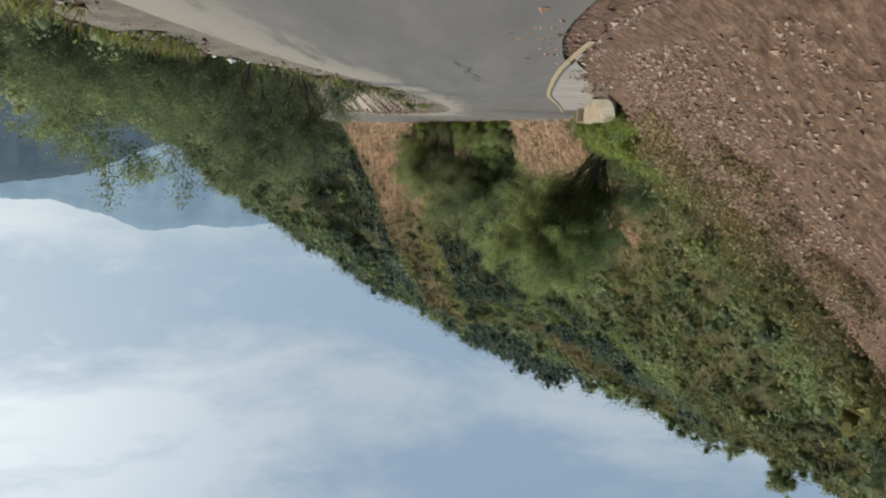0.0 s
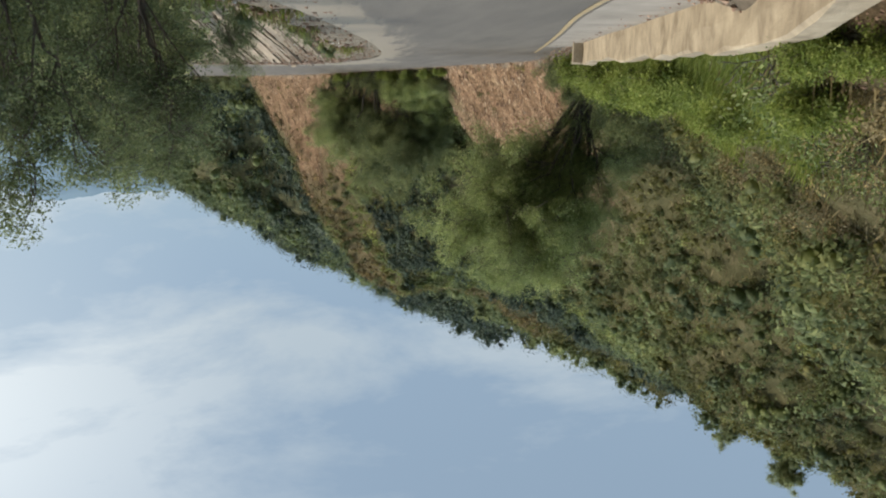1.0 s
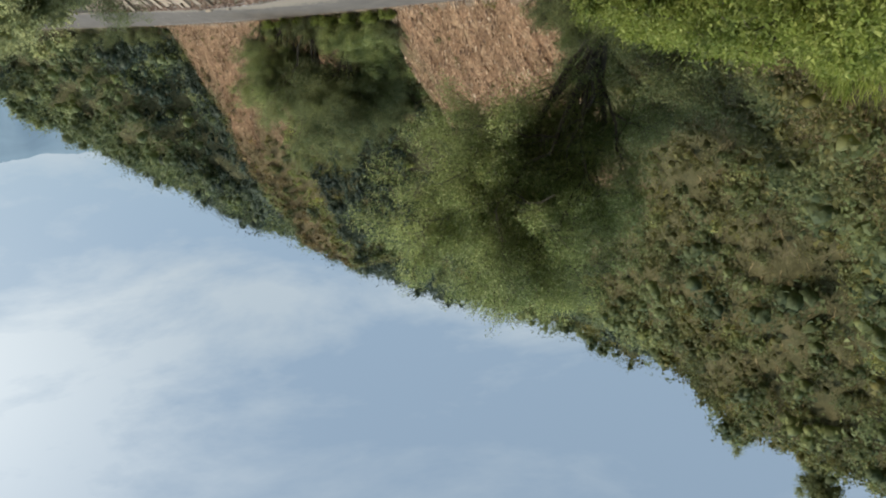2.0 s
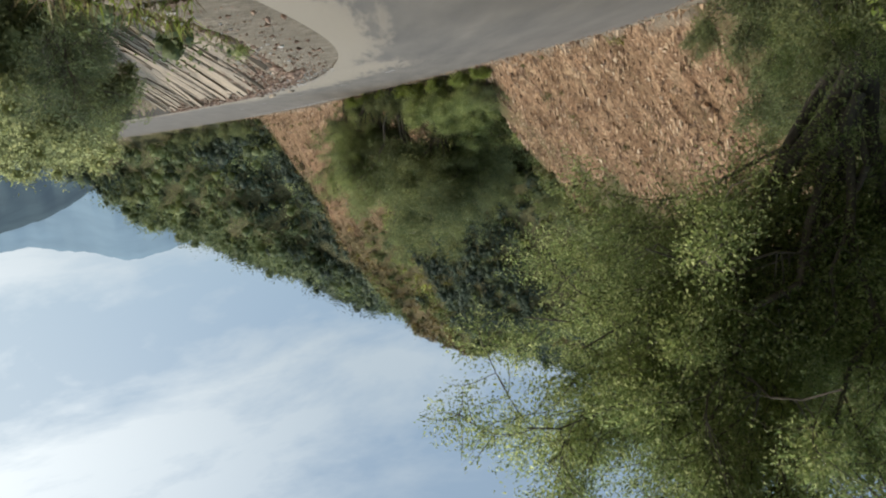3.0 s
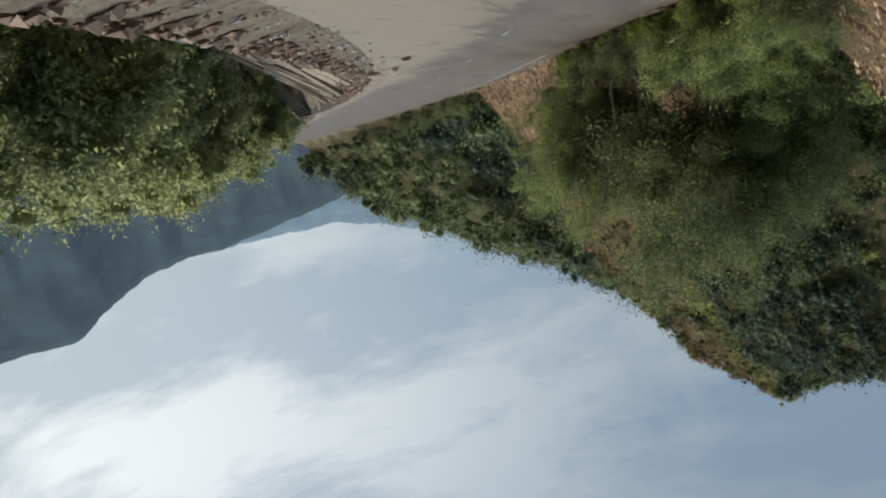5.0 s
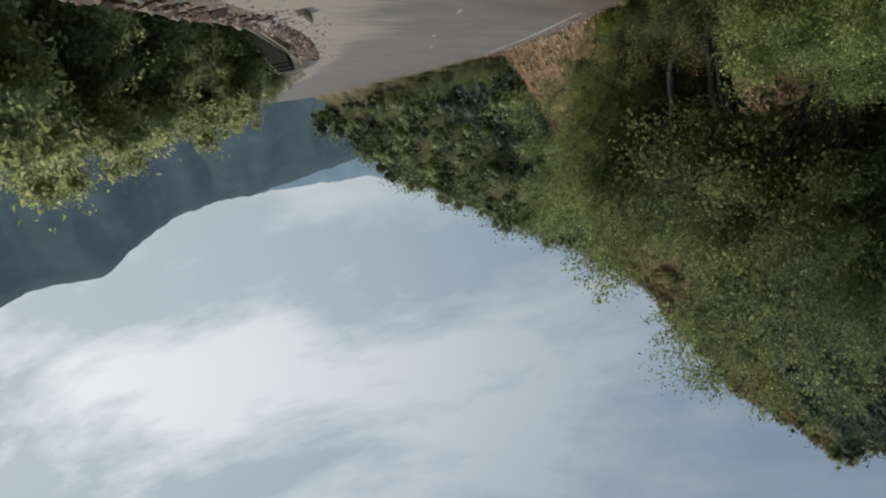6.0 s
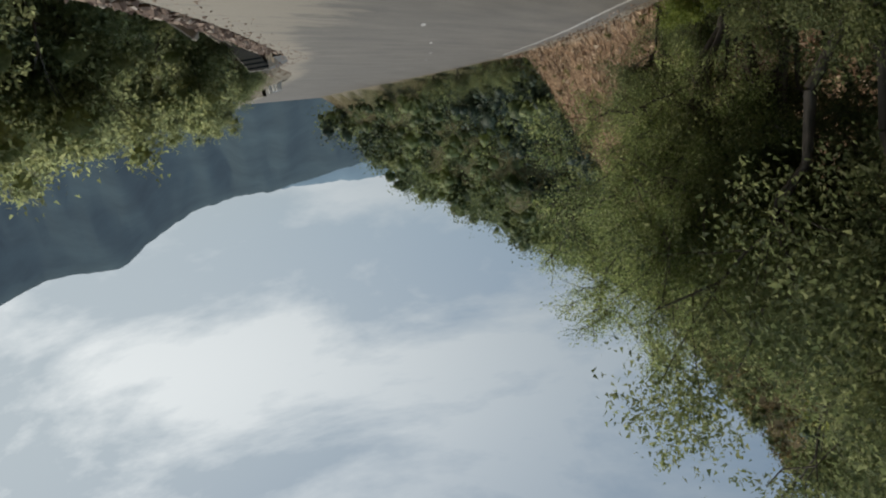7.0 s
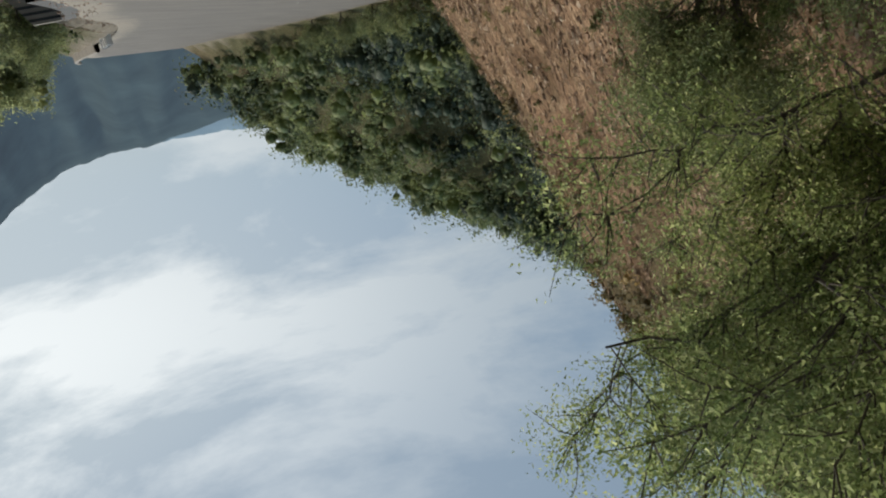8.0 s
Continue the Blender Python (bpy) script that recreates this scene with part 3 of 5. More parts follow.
def tubes(segs, sides=6):
    s = np.array(segs)
    p0, p1, r0, r1 = s[:, 0:3], s[:, 3:6], s[:, 6], s[:, 7]
    d = unit(p1 - p0)
    ref = np.where(np.abs(d[:, 2:3]) > 0.9, [[1.0, 0, 0]], [[0, 0, 1.0]])
    a = unit(np.cross(d, ref))
    b = np.cross(d, a)
    th = np.arange(sides) * 2 * math.pi / sides
    ring = a[:, None] * np.cos(th)[None, :, None] + b[:, None] * np.sin(th)[None, :, None]
    v = np.stack([p0[:, None] + ring * r0[:, None, None], p1[:, None] + ring * r1[:, None, None]], 1).reshape(-1, 3)
    k = np.arange(len(s))[:, None] * 2 * sides
    j = np.arange(sides)[None]
    q = np.stack([k + j, k + (j + 1) % sides, k + sides + (j + 1) % sides, k + sides + j], -1).reshape(-1, 4)
    return v, q


def grow_path(rng, p, q, r0, r1, segs, n=5, sag=0.0):
    """A crooked tapered branch from p to q; returns its points."""
    mid = (p + q) / 2 + rng.normal(0, 0.1, 3) * np.linalg.norm(q - p) + np.array([0, 0, 0.18 * np.linalg.norm(q - p) - sag])
    t = np.linspace(0, 1, n + 1)[:, None]
    pts = (1 - t) ** 2 * p + 2 * t * (1 - t) * mid + t**2 * q
    pts[1:-1] += rng.normal(0, 0.02, (n - 1, 3)) * np.linalg.norm(q - p)
    rr = np.linspace(r0, r1, n + 1)
    for k in range(n):
        segs.append([*pts[k], *pts[k + 1], rr[k], rr[k + 1]])
    return pts, rr


def tree(name, seed, fork, centre, reach, trunk_r, limbs=8, subs=7, twigs=6, leaf_n=30000, leaf=0.09, leaf_mat=None, spread=0.2, twig_len=0.9, shoots=2, sag=0.0, lump=0.6, lump_r=0.2, tri=True, thin=False, slim=0.62, inner=0.0, fan=(0.3, 0.5)):
    """A tree at the origin: a trunk to the fork, limbs that fill the crown's ellipsoid (centre, reach), twigs and single leaves."""
    rng = np.random.default_rng(seed)
    fork, centre, reach = (np.array(v, float) for v in (fork, centre, reach))
    segs, fine, ends, knots = [], [], [], []
    grow_path(rng, np.array([0, 0, -0.6]), fork, trunk_r * 1.25, trunk_r * 0.85, segs, 6)
    stems = []
    for i in range(shoots):
        a = 2 * math.pi * (i + rng.uniform(-0.2, 0.2)) / shoots
        goal = centre + np.array([math.cos(a), math.sin(a), rng.uniform(-0.3, 0.5)]) * reach * rng.uniform(*fan)
        stems.append(grow_path(rng, fork * rng.uniform(0.75, 1.0), goal, trunk_r * rng.uniform(0.34, 0.68) * (1.0 if shoots < 7 else 0.75), 0.012, segs, 8))
    for i in range(limbs):
        d = unit(rng.normal(size=3) + [0, 0, 0.15])
        goal = centre + d * reach * rng.uniform(0.6, 0.85)
        sp, sr = stems[i % shoots]
        k = int(rng.integers(1, 8))
        pts, rr = grow_path(rng, sp[k], goal, sr[k] * rng.uniform(0.45, 0.7), 0.014, segs, 7)
        for j in range(subs):
            t = rng.uniform(0.14, 1.0)
            k = min(int(t * 7), 6)
            p = pts[k] + (pts[k + 1] - pts[k]) * (t * 7 - k)
            to = p + unit(unit(p - fork) * 0.6 + rng.normal(0, 0.6, 3) + [0, 0, 0.1]) * reach.mean() * rng.uniform(0.25, 0.5)
            inside = (to - centre) / reach
            m = np.linalg.norm(inside)
            to = centre + inside / max(1.0, m) * reach
            sp, sr = grow_path(rng, p, to, min(rr[k] * 0.5, 0.03), 0.009, segs, 4)
            knots.append(to)
            for _ in range(twigs):
                w = rng.integers(1, 5)
                e = sp[w] + unit(unit(sp[w] - p) * 0.7 + rng.normal(0, 0.7, 3) + [0, 0, 0.3 if sag == 0 else 0]) * twig_len * rng.uniform(0.5, 1.2) - [0, 0, sag * rng.uniform(0, 1)]
                tp, _ = grow_path(rng, sp[w], e, 0.009, 0.003, fine, 3, sag * 0.2)
                ends.append(tp)
    ob = new(name)
    v, q = tubes(segs, 3 if thin else 6)
    if not thin:
        v2, q2 = tubes(fine, 3)
        v, q = np.vstack([v, v2]), np.vstack([q, q2 + len(v)])
    part("trunk", fast_mesh("trunk", v, q, BARK, True), ob, "dark rough bark, forked limbs")
    ends = np.array(ends)
    who, w = rng.integers(0, len(ends), leaf_n), rng.uniform(0.1, 3.0, leaf_n)
    k = np.minimum(w.astype(int), 2)
    p = ends[who, k] + (ends[who, k + 1] - ends[who, k]) * (w - k)[:, None] + rng.normal(0, spread, (leaf_n, 3))
    out = unit((p - centre) / reach)
    along = unit(unit(ends[who, k + 1] - ends[who, k]) + rng.normal(0, 0.55, (leaf_n, 3)))
    # most leaves sit in rounded masses at the ends of the boughs
    knots = np.array(knots)
    m = int(leaf_n * lump)
    which = rng.integers(0, len(knots), m)
    d = unit(rng.normal(size=(m, 3)) + [0, 0, 0.3])
    big = lump_r * reach.mean() * rng.uniform(0.6, 1.25, len(knots))
    p[:m] = knots[which] + d * (big[which] * rng.uniform(0.55, 1.1, m))[:, None] * [1, 1, 0.8]
    out[:m] = d
    s = leaf * rng.uniform(0.6, 1.4, leaf_n)
    v, q = leaves(rng, p, unit(out + rng.normal(0, 0.5, (leaf_n, 3)) + [0, 0, 0.2]), s, s * (slim if tri else 0.45), along, tri)
    if inner:
        v2, q2 = masses(rng, knots, big * inner, 0.85)
        v, q = np.vstack([v, v2]), np.vstack([q, q2 + len(v)])
    part("crown", fast_mesh("crown", v, q, leaf_mat or LEAF_TREE, True), ob)
    return ob


def put(ob, x, y, dz=0.0, turn=0.0, scale=1.0):
    z = float(ground_z([x], [y])[0])
    ob.matrix_basis = pose(x, y, z + dz, 0, 0, turn) @ Matrix.Diagonal((scale, scale, scale, 1))
    return ob


def put_copy(ob, x, y, dz=0.0, turn=0.0, scale=1.0):
    z = float(ground_z([x], [y])[0])
    c = copy_thing(ob, pose(x, y, z + dz, 0, 0, turn))
    c.scale = (scale, scale, scale)
    return c


# the forked tree on the bank that leans over the road
t1 = tree("tree", 21, (0.25, 0.15, 1.1), (2.9, 0.1, 5.8), (4.8, 4.2, 3.8), 0.33, 24, 12, 13, 380000, 0.059, LEAF_TREE, 0.085, 0.8, 7, 0.0, 0.42, 0.17, True, False, 0.55, 0.0, (0.4, 0.62))
tagged(put(t1, -9.9, 42.3, 0.0), "green broadleaf tree with dark forked trunk leaning over road", "tree")

# trees of the gully, dense to the ground
t2 = tree("tree", 5, (0.2, 0.1, 0.9), (1.1, -0.8, 4.9), (3.4, 3.5, 3.9), 0.13, 19, 12, 13, 320000, 0.046, LEAF_TREE, 0.085, 0.7, 4, 0.0, 0.3, 0.15, True, False, 0.52)
tagged(put(t2, 0.5, 86.4, -0.2), "green leafy tree with fine crooked branches beside road", "tree", "trees in the gully")
t3 = tree("tree", 8, (-0.1, 0.1, 1.1), (0.2, 0.0, 6.2), (4.0, 4.0, 5.2), 0.26, 12, 8, 9, 80000, 0.088, LEAF_GULLY, 0.12, 1.0, 4, 0.0, 0.4, 0.22, True, True, 0.6)
tagged(put(t3, -1.5, 82.6, -0.5, 0, 1.18), "tall bushy green tree in a gully", "tree", "trees in the gully")
for x, y, turn, sc, src in ((-4.3, 80.2, 120, 1.03, t3), (-6.8, 80.6, 70, 0.75, t3), (-3.4, 89.5, 200, 0.72, t3), (-8.0, 86.5, 310, 0.62, t3), (2.6, 91.6, 80, 0.5, t3), (-12.0, 82.0, 10, 0.5, t3), (-0.6, 85.4, 150, 0.7, t3)):
    put_copy(src, x, y, -0.4, turn, sc)

# valley side: trees that rise from below the road
t4 = tree("tree", 13, (0.2, 0.0, 3.0), (0.3, 0.0, 7.5), (4.2, 4.2, 5.6), 0.22, 10, 7, 6, 18000, 0.24, LEAF_VALLEY, 0.3, 1.3, 3, 0.0, 0.5, 0.25, True, True, 0.62, 0.5)
t6 = tree("tree", 19, (0.2, 0.0, 2.6), (0.3, 0.0, 6.0), (3.6, 3.6, 4.8), 0.16, 11, 8, 8, 30000, 0.1, LEAF_DARK, 0.1, 0.9, 3, 0.0, 0.35, 0.2, True, True, 0.62)
t5 = tree("tree", 17, (0.1, 0.1, 2.0), (0.0, 0.0, 5.0), (2.4, 2.4, 4.0), 0.14, 9, 7, 5, 17000, 0.08, LEAF_DARK, 0.12, 0.9, 3, 0.3)
TALL = {"t4": 13.1, "t5": 9.0, "t6": 10.8}


def valley_tree(src, kind, x, y, top, turn, first=False):
    """A tree on the falling slope whose top stands that high over the road's level."""
    z = float(ground_z([x], [y])[0])
    sc = max(0.35, min(1.25, (top - z + 0.4) / TALL[kind]))
    return put(src, x, y, -0.4, turn, sc) if first else put_copy(src, x, y, -0.4, turn, sc)


tagged(valley_tree(t4, "t4", 22, 58, 0.5, 0, True), "dark green valley tree rising from below the road", "tree", "valley trees")
tagged(valley_tree(t6, "t6", 7.6, 26.0, 4.4, 0, True), "leafy green tree rising from the slope below the road", "tree", "valley trees")
tagged(valley_tree(t5, "t5", 5.6, 29.5, 4.4, 0, True), "slender tree with thin hanging twigs beside the road", "tree", "valley trees")
SLOPE = (("t5", t5, ((5.2, 22.2, 3.8), (4.5, 26.4, 3.7), (8.4, 38.5, 2.6), (6.5, 52, 1.6))),
         ("t6", t6, ((7.4, 16.4, 2.3), (8.8, 20.4, 3.9), (9.6, 32.5, 3.9), (13, 38, 3.6), (9.0, 46, 1.5), (10.5, 13, 1.9), (6.2, 18.6, 2.2))),
         ("t4", t4, ((15, 48, 1.8), (13, 60, 0.6), (14.6, 69, 2.4), (18.4, 77, 3.2), (21.6, 84.5, 3.5), (25.2, 91.5, 3.6), (24.6, 98.2, 2.0), (24, 74, 2.2), (29, 86, 3.4), (34, 92, 3.2), (30, 97, 2.8), (34, 102, 2.6), (40, 100, 2.2), (38, 109, 2.6), (45, 112, 2.6), (31.0, 105.0, 2.6), (33.5, 110.2, 2.9), (37, 114.5, 2.8), (43.5, 119.5, 2.6), (46, 104, 2.4), (52, 118, 2.2), (56, 110, 1.5), (48, 92, 2.0), (58, 98, 1.5), (40, 84, 2.0), (20, 66, 1.4), (34, 78, 1.5))))
for kind, src, spots in SLOPE:
    for n, (x, y, top) in enumerate(spots):
        valley_tree(src, kind, x, y, top, 67 * n + 20)


def on_hill(rng, n, y0, y1, u0, u1, power=1.0):
    """Points spread over the hillside between two depths behind the bank's foot; returns x, y, z, foot y and depth."""
    tan = np.gradient(BANK, axis=0)
    tan /= np.linalg.norm(tan, axis=1, keepdims=True)
    ok = np.nonzero((BANK[:, 1] >= y0) & (BANK[:, 1] <= y1))[0]
    k = rng.choice(ok, n)
    u = u0 + (u1 - u0) * rng.random(n) ** power
    x = BANK[k, 0] - tan[k, 1] * u + rng.normal(0, 0.3, n)
    y = BANK[k, 1] + tan[k, 0] * u + rng.normal(0, 0.3, n)
    z, cover = ground_z(x, y, True)
    dl, yf = nearest(x, y, BANK)
    keep = dl < -0.15
    return np.stack([x, y, z], 1)[keep], yf[keep], -dl[keep], cover[keep]


def stuff(name, me, label, category):
    return tagged(new(name, me), label, category, kind="stuff")


def on_spur(yf, u):
    """The dry crest that climbs from the road beside the gullies."""
    return np.abs(yf - 113 + 0.42 * u) < 4.2 + 0.04 * u


def scatter():
    rng = np.random.default_rng(40)
    # far woods on the ridges and in the gullies
    p, yf, u, c = on_hill(rng, 6600, 96, 225, 0.9, 85, 0.95)
    patch = fbm(p[:, 0], p[:, 1], 16.0, 3)
    keep = (c[:, 0] < 0.35) & ((yf > 124) | (patch > -0.05) & (u > 9)) & (rng.random(len(p)) < np.where(u > 60, 0.34, 0.5)) & ~on_spur(yf, u)
    p, yf, u = p[keep], yf[keep], u[keep]
    r = (1.3 + 2.4 * rng.random(len(p)) ** 1.2) * np.where(yf > 124, 1.15, 0.9) * np.where((yf < 112) & (u < 30), 0.5, 1.0)
    deep = fbm(p[:, 0] + 200, p[:, 1], 18.0, 3) + 0.25 * rng.normal(size=len(p)) > 0.42 - 0.9 * np.exp(-(((yf - 130) / 8.0) ** 2))
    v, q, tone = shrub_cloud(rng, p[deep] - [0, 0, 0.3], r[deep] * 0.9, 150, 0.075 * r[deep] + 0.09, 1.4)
    stuff("pine_wood", fast_mesh("pine_wood", v, q, LEAF_PINE_SHADE, True, tone), "blue-green pines in dark groups on the ridges, with shade in their colour", "trees")
    p, r = p[~deep], r[~deep]
    v, q, tone = shrub_cloud(rng, p - [0, 0, 0.3], r, 180, 0.07 * r + 0.09, 1.1)
    stuff("woodland", fast_mesh("woodland", v, q, LEAF_DARK, True, tone), "dense dark green trees covering the hillside", "trees")
    # pines up the gully, the hollow's shade put into their dark colour
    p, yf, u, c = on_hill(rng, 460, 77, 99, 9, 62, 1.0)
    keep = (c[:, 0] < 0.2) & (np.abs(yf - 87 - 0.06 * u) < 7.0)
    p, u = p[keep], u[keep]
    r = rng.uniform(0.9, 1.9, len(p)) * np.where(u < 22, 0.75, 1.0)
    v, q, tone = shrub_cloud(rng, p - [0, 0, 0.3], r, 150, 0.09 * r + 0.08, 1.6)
    stuff("gully_pines", fast_mesh("gully_pines", v, q, LEAF_PINE_SHADE, True, tone), "dark blue-green pines filling the upper gully, with shade in their colour", "trees")
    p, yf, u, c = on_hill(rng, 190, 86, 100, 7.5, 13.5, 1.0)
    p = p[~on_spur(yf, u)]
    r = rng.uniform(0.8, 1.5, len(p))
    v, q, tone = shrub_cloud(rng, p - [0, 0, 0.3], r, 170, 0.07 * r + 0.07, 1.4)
    stuff("hollow_pines", fast_mesh("hollow_pines", v, q, LEAF_PINE_SHADE, True, tone), "dark pines in the hollow below the near ridge, with shade in their colour", "trees")
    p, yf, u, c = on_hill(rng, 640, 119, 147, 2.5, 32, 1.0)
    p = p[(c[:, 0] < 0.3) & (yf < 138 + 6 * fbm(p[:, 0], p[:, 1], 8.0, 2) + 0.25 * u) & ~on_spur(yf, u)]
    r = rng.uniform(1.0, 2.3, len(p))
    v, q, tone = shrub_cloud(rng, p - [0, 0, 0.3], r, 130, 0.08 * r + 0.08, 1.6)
    stuff("spur_pines", fast_mesh("spur_pines", v, q, LEAF_PINE_SHADE, True, tone), "dark pines in the hollow behind the bare spur, with shade in their colour", "trees")
    # scrub of the upper slopes
    p, yf, u, c = on_hill(rng, 8000, -5, 128, 5, 80, 1.1)
    patch = fbm(p[:, 0] + 50, p[:, 1], 12.0, 3)
    keep = (c[:, 0] < 0.4 + 0.4 * rng.random(len(p))) & (patch > -0.85)
    keep &= ~((np.abs(yf - 88) < 7) & (u > 9)) & ~((yf > 118) & (u > 3))
    p, u = p[keep], u[keep]
    r = rng.uniform(0.5, 1.35, len(p)) * (1 + 0.3 * (u > 30))
    v, q, tone = shrub_cloud(rng, p - [0, 0, 0.2], r, 38, 0.13 * r + 0.09, 0.9, 4, 1, 0.16)
    stuff("scrub", fast_mesh("scrub", v, q, LEAF_OLIVE, True, tone), "olive brown dry scrub over the upper slope", "shrubs")
    p, yf, u, c = on_hill(rng, 4300, 12, 62, 3.0, 34, 1.0)
    keep = c[:, 0] < 0.3
    p = p[keep]
    r = rng.uniform(0.35, 0.95, len(p))
    v, q, tone = shrub_cloud(rng, p - [0, 0, 0.12], r, 95, 0.06 * r + 0.04, 1.0, 5, 1, 0.16)
    stuff("brush", fast_mesh("brush", v, q, LEAF_OLIVE, True, tone), "knee-high olive brown brush on the near slope", "shrubs")
    p, yf, u, c = on_hill(rng, 2300, 10, 96, 6, 75, 1.0)
    patch = fbm(p[:, 0], p[:, 1] + 80, 13.0, 3)
    keep = (patch > -0.1 - 0.3 * (1 - step(52, 62, yf)) * step(34, 40, yf)) & (c[:, 0] < 0.5)
    near = (yf[keep] > 76) & (u[keep] < 26)
    p = p[keep]
    r = rng.uniform(1.0, 2.1, len(p)) * np.where(near, 0.6, 1.0)
    v, q, tone = shrub_cloud(rng, p - [0, 0, 0.3], r, 140, 0.08 * r + 0.07, 1.0)
    stuff("thicket", fast_mesh("thicket", v, q, LEAF_DARK, True, tone), "dark green shrubs in patches on the slope", "shrubs")
    # low green cover on the flanks of the gully
    p, yf, u, c = on_hill(rng, 2300, 72, 104, 4, 32, 1.0)
    p = p[(c[:, 0] < 0.35) & ~on_spur(yf, u) & ~((np.abs(yf - 93) < 7) & (u > 8) & (u < 15))]
    r = rng.uniform(0.45, 1.05, len(p))
    v, q, tone = shrub_cloud(rng, p - [0, 0, 0.15], r, 90, 0.07 * r + 0.06, 1.0, 5, 2)
    stuff("gully_shrubs", fast_mesh("gully_shrubs", v, q, LEAF_TREE, True, tone), "dense low green shrubs on the sides of the gully", "shrubs")
    # tufts that hold on to the bare banks
    p, yf, u, c = on_hill(rng, 900, 46, 128, 0.4, 9, 1.0)
    p = p[(c[:, 0] > 0.3) & (fbm(p[:, 0] + 9, p[:, 1], 3.0, 3) > 0.02)]
    r = rng.uniform(0.15, 0.42, len(p))
    v, q, tone = shrub_cloud(rng, p - [0, 0, 0.05], r, 90, 0.05 * r + 0.05, 0.9, 6, 1)
    stuff("bank_tufts", fast_mesh("bank_tufts", v, q, LEAF_OLIVE, True, tone), "small olive tufts clinging to the bare bank", "shrubs")
    # dry brush up the bare spur
    p, yf, u, c = on_hill(rng, 3400, 92, 122, 2.5, 36, 1.0)
    p = p[on_spur(yf, u)]
    r = rng.uniform(0.4, 1.0, len(p))
    v, q, tone = shrub_cloud(rng, p - [0, 0, 0.1], r, 75, 0.09 * r + 0.07, 0.9, 6, 2, 0.22)
    stuff("dry_brush", fast_mesh("dry_brush", v, q, LEAF_DRY, True, tone), "leafless brown brush along the bare spur", "shrubs")
    # dry weeds and brush above the scree
    p, yf, u, c = on_hill(rng, 1500, 9, 40, 0.9, 13, 1.0)
    keep = (u > 1.0 + 1.5 * step(20, 26, yf)) & (fbm(p[:, 0], p[:, 1] + 30, 4.0, 2) > -0.2)
    p = p[keep]
    r = rng.uniform(0.25, 0.7, len(p))
    v, q, tone = shrub_cloud(rng, p - [0, 0, 0.1], r, 210, 0.035 * r + 0.03, 0.9, 6, 0, 0.16)
    stuff("dry_weeds", fast_mesh("dry_weeds", v, q, LEAF_DRY, True, tone), "withered pale brown weeds on the stony slope", "weeds")
    # leafy shrubs close to the road
    p, yf, u, c = on_hill(rng, 1300, 24, 130, 0.4, 20, 1.0)
    keep = (c[:, 0] < 0.35) & ((yf < 47) & (u > 3) | (yf > 71)) | (c[:, 0] < 0.8) & (yf > 47) & (yf < 75) & (u > 5.0)
    p, u = p[keep], u[keep]
    r = rng.uniform(0.45, 1.15, len(p))
    v, q, tone = shrub_cloud(rng, p - [0, 0, 0.15], r, 230, 0.06 * r + 0.07, 1.0)
    stuff("roadside_shrubs", fast_mesh("roadside_shrubs", v, q, LEAF_GULLY, True, tone), "leafy green shrubs along the foot of the bank", "shrubs")
    # valley scrub
    tan = np.gradient(VERGE, axis=0)
    tan /= np.linalg.norm(tan, axis=1, keepdims=True)
    k = rng.choice(np.nonzero((VERGE[:, 1] > -6) & (VERGE[:, 1] < 150))[0], 900)
    r0 = 0.7 + 42 * rng.random(len(k)) ** 1.7
    x, y = VERGE[k, 0] + tan[k, 1] * r0, VERGE[k, 1] - tan[k, 0] * r0
    dv, yv = nearest(x, y, VERGE)
    ok = (dv > 0.35) & ~((yv > 56) & (yv < 101) & (dv < 6.5)) & ~((yv > 24) & (yv < 57) & (dv < 2.2) & (rng.random(len(dv)) < 0.75)) & ~((yv > 104) & (dv < 1.5))
    x, y, dv = x[ok], y[ok], dv[ok]
    p = np.stack([x, y, ground_z(x, y)], 1)
    r = rng.uniform(0.5, 1.1, len(p)) * (1 + 0.9 * step(2, 12, dv))
    v, q, tone = shrub_cloud(rng, p - [0, 0, 0.2], r, 200, 0.04 * r + 0.06, 1.0)
    k = rng.choice(np.nonzero((VERGE[:, 1] > -20) & (VERGE[:, 1] < 150))[0], 620)
    far = rng.uniform(14, 90, len(k))
    xf, yw = VERGE[k, 0] + tan[k, 1] * far, VERGE[k, 1] - tan[k, 0] * far
    dv, _ = nearest(xf, yw, VERGE)
    xf, yw = xf[dv > 12], yw[dv > 12]
    pf = np.stack([xf, yw, ground_z(xf, yw) - 0.3], 1)
    rf = rng.uniform(0.9, 2.0, len(pf))
    vf, qf, tonef = shrub_cloud(rng, pf, rf, 80, 0.1 * rf + 0.1, 1.1)
    stuff("valley_wood", fast_mesh("valley_wood", vf, qf, LEAF_DARK, True, tonef), "scattered dark green trees on the valley floor", "trees")
    stuff("valley_scrub", fast_mesh("valley_scrub", v, q, LEAF_DARK, True, tone), "green scrub falling away into the valley", "shrubs")


scatter()


def blades(rng, p, length, width, lean=0.35):
    n = len(p)
    up = unit(np.stack([rng.normal(0, lean, n), rng.normal(0, lean, n), np.ones(n)], 1))
    s = length * rng.uniform(0.5, 1.3, n)
    nrm = unit(rng.normal(size=(n, 3)) * [1, 1, 0.2])
    return leaves(rng, p + up * s[:, None] * 0.45, nrm, s, width * rng.uniform(0.6, 1.3, n), up, True)


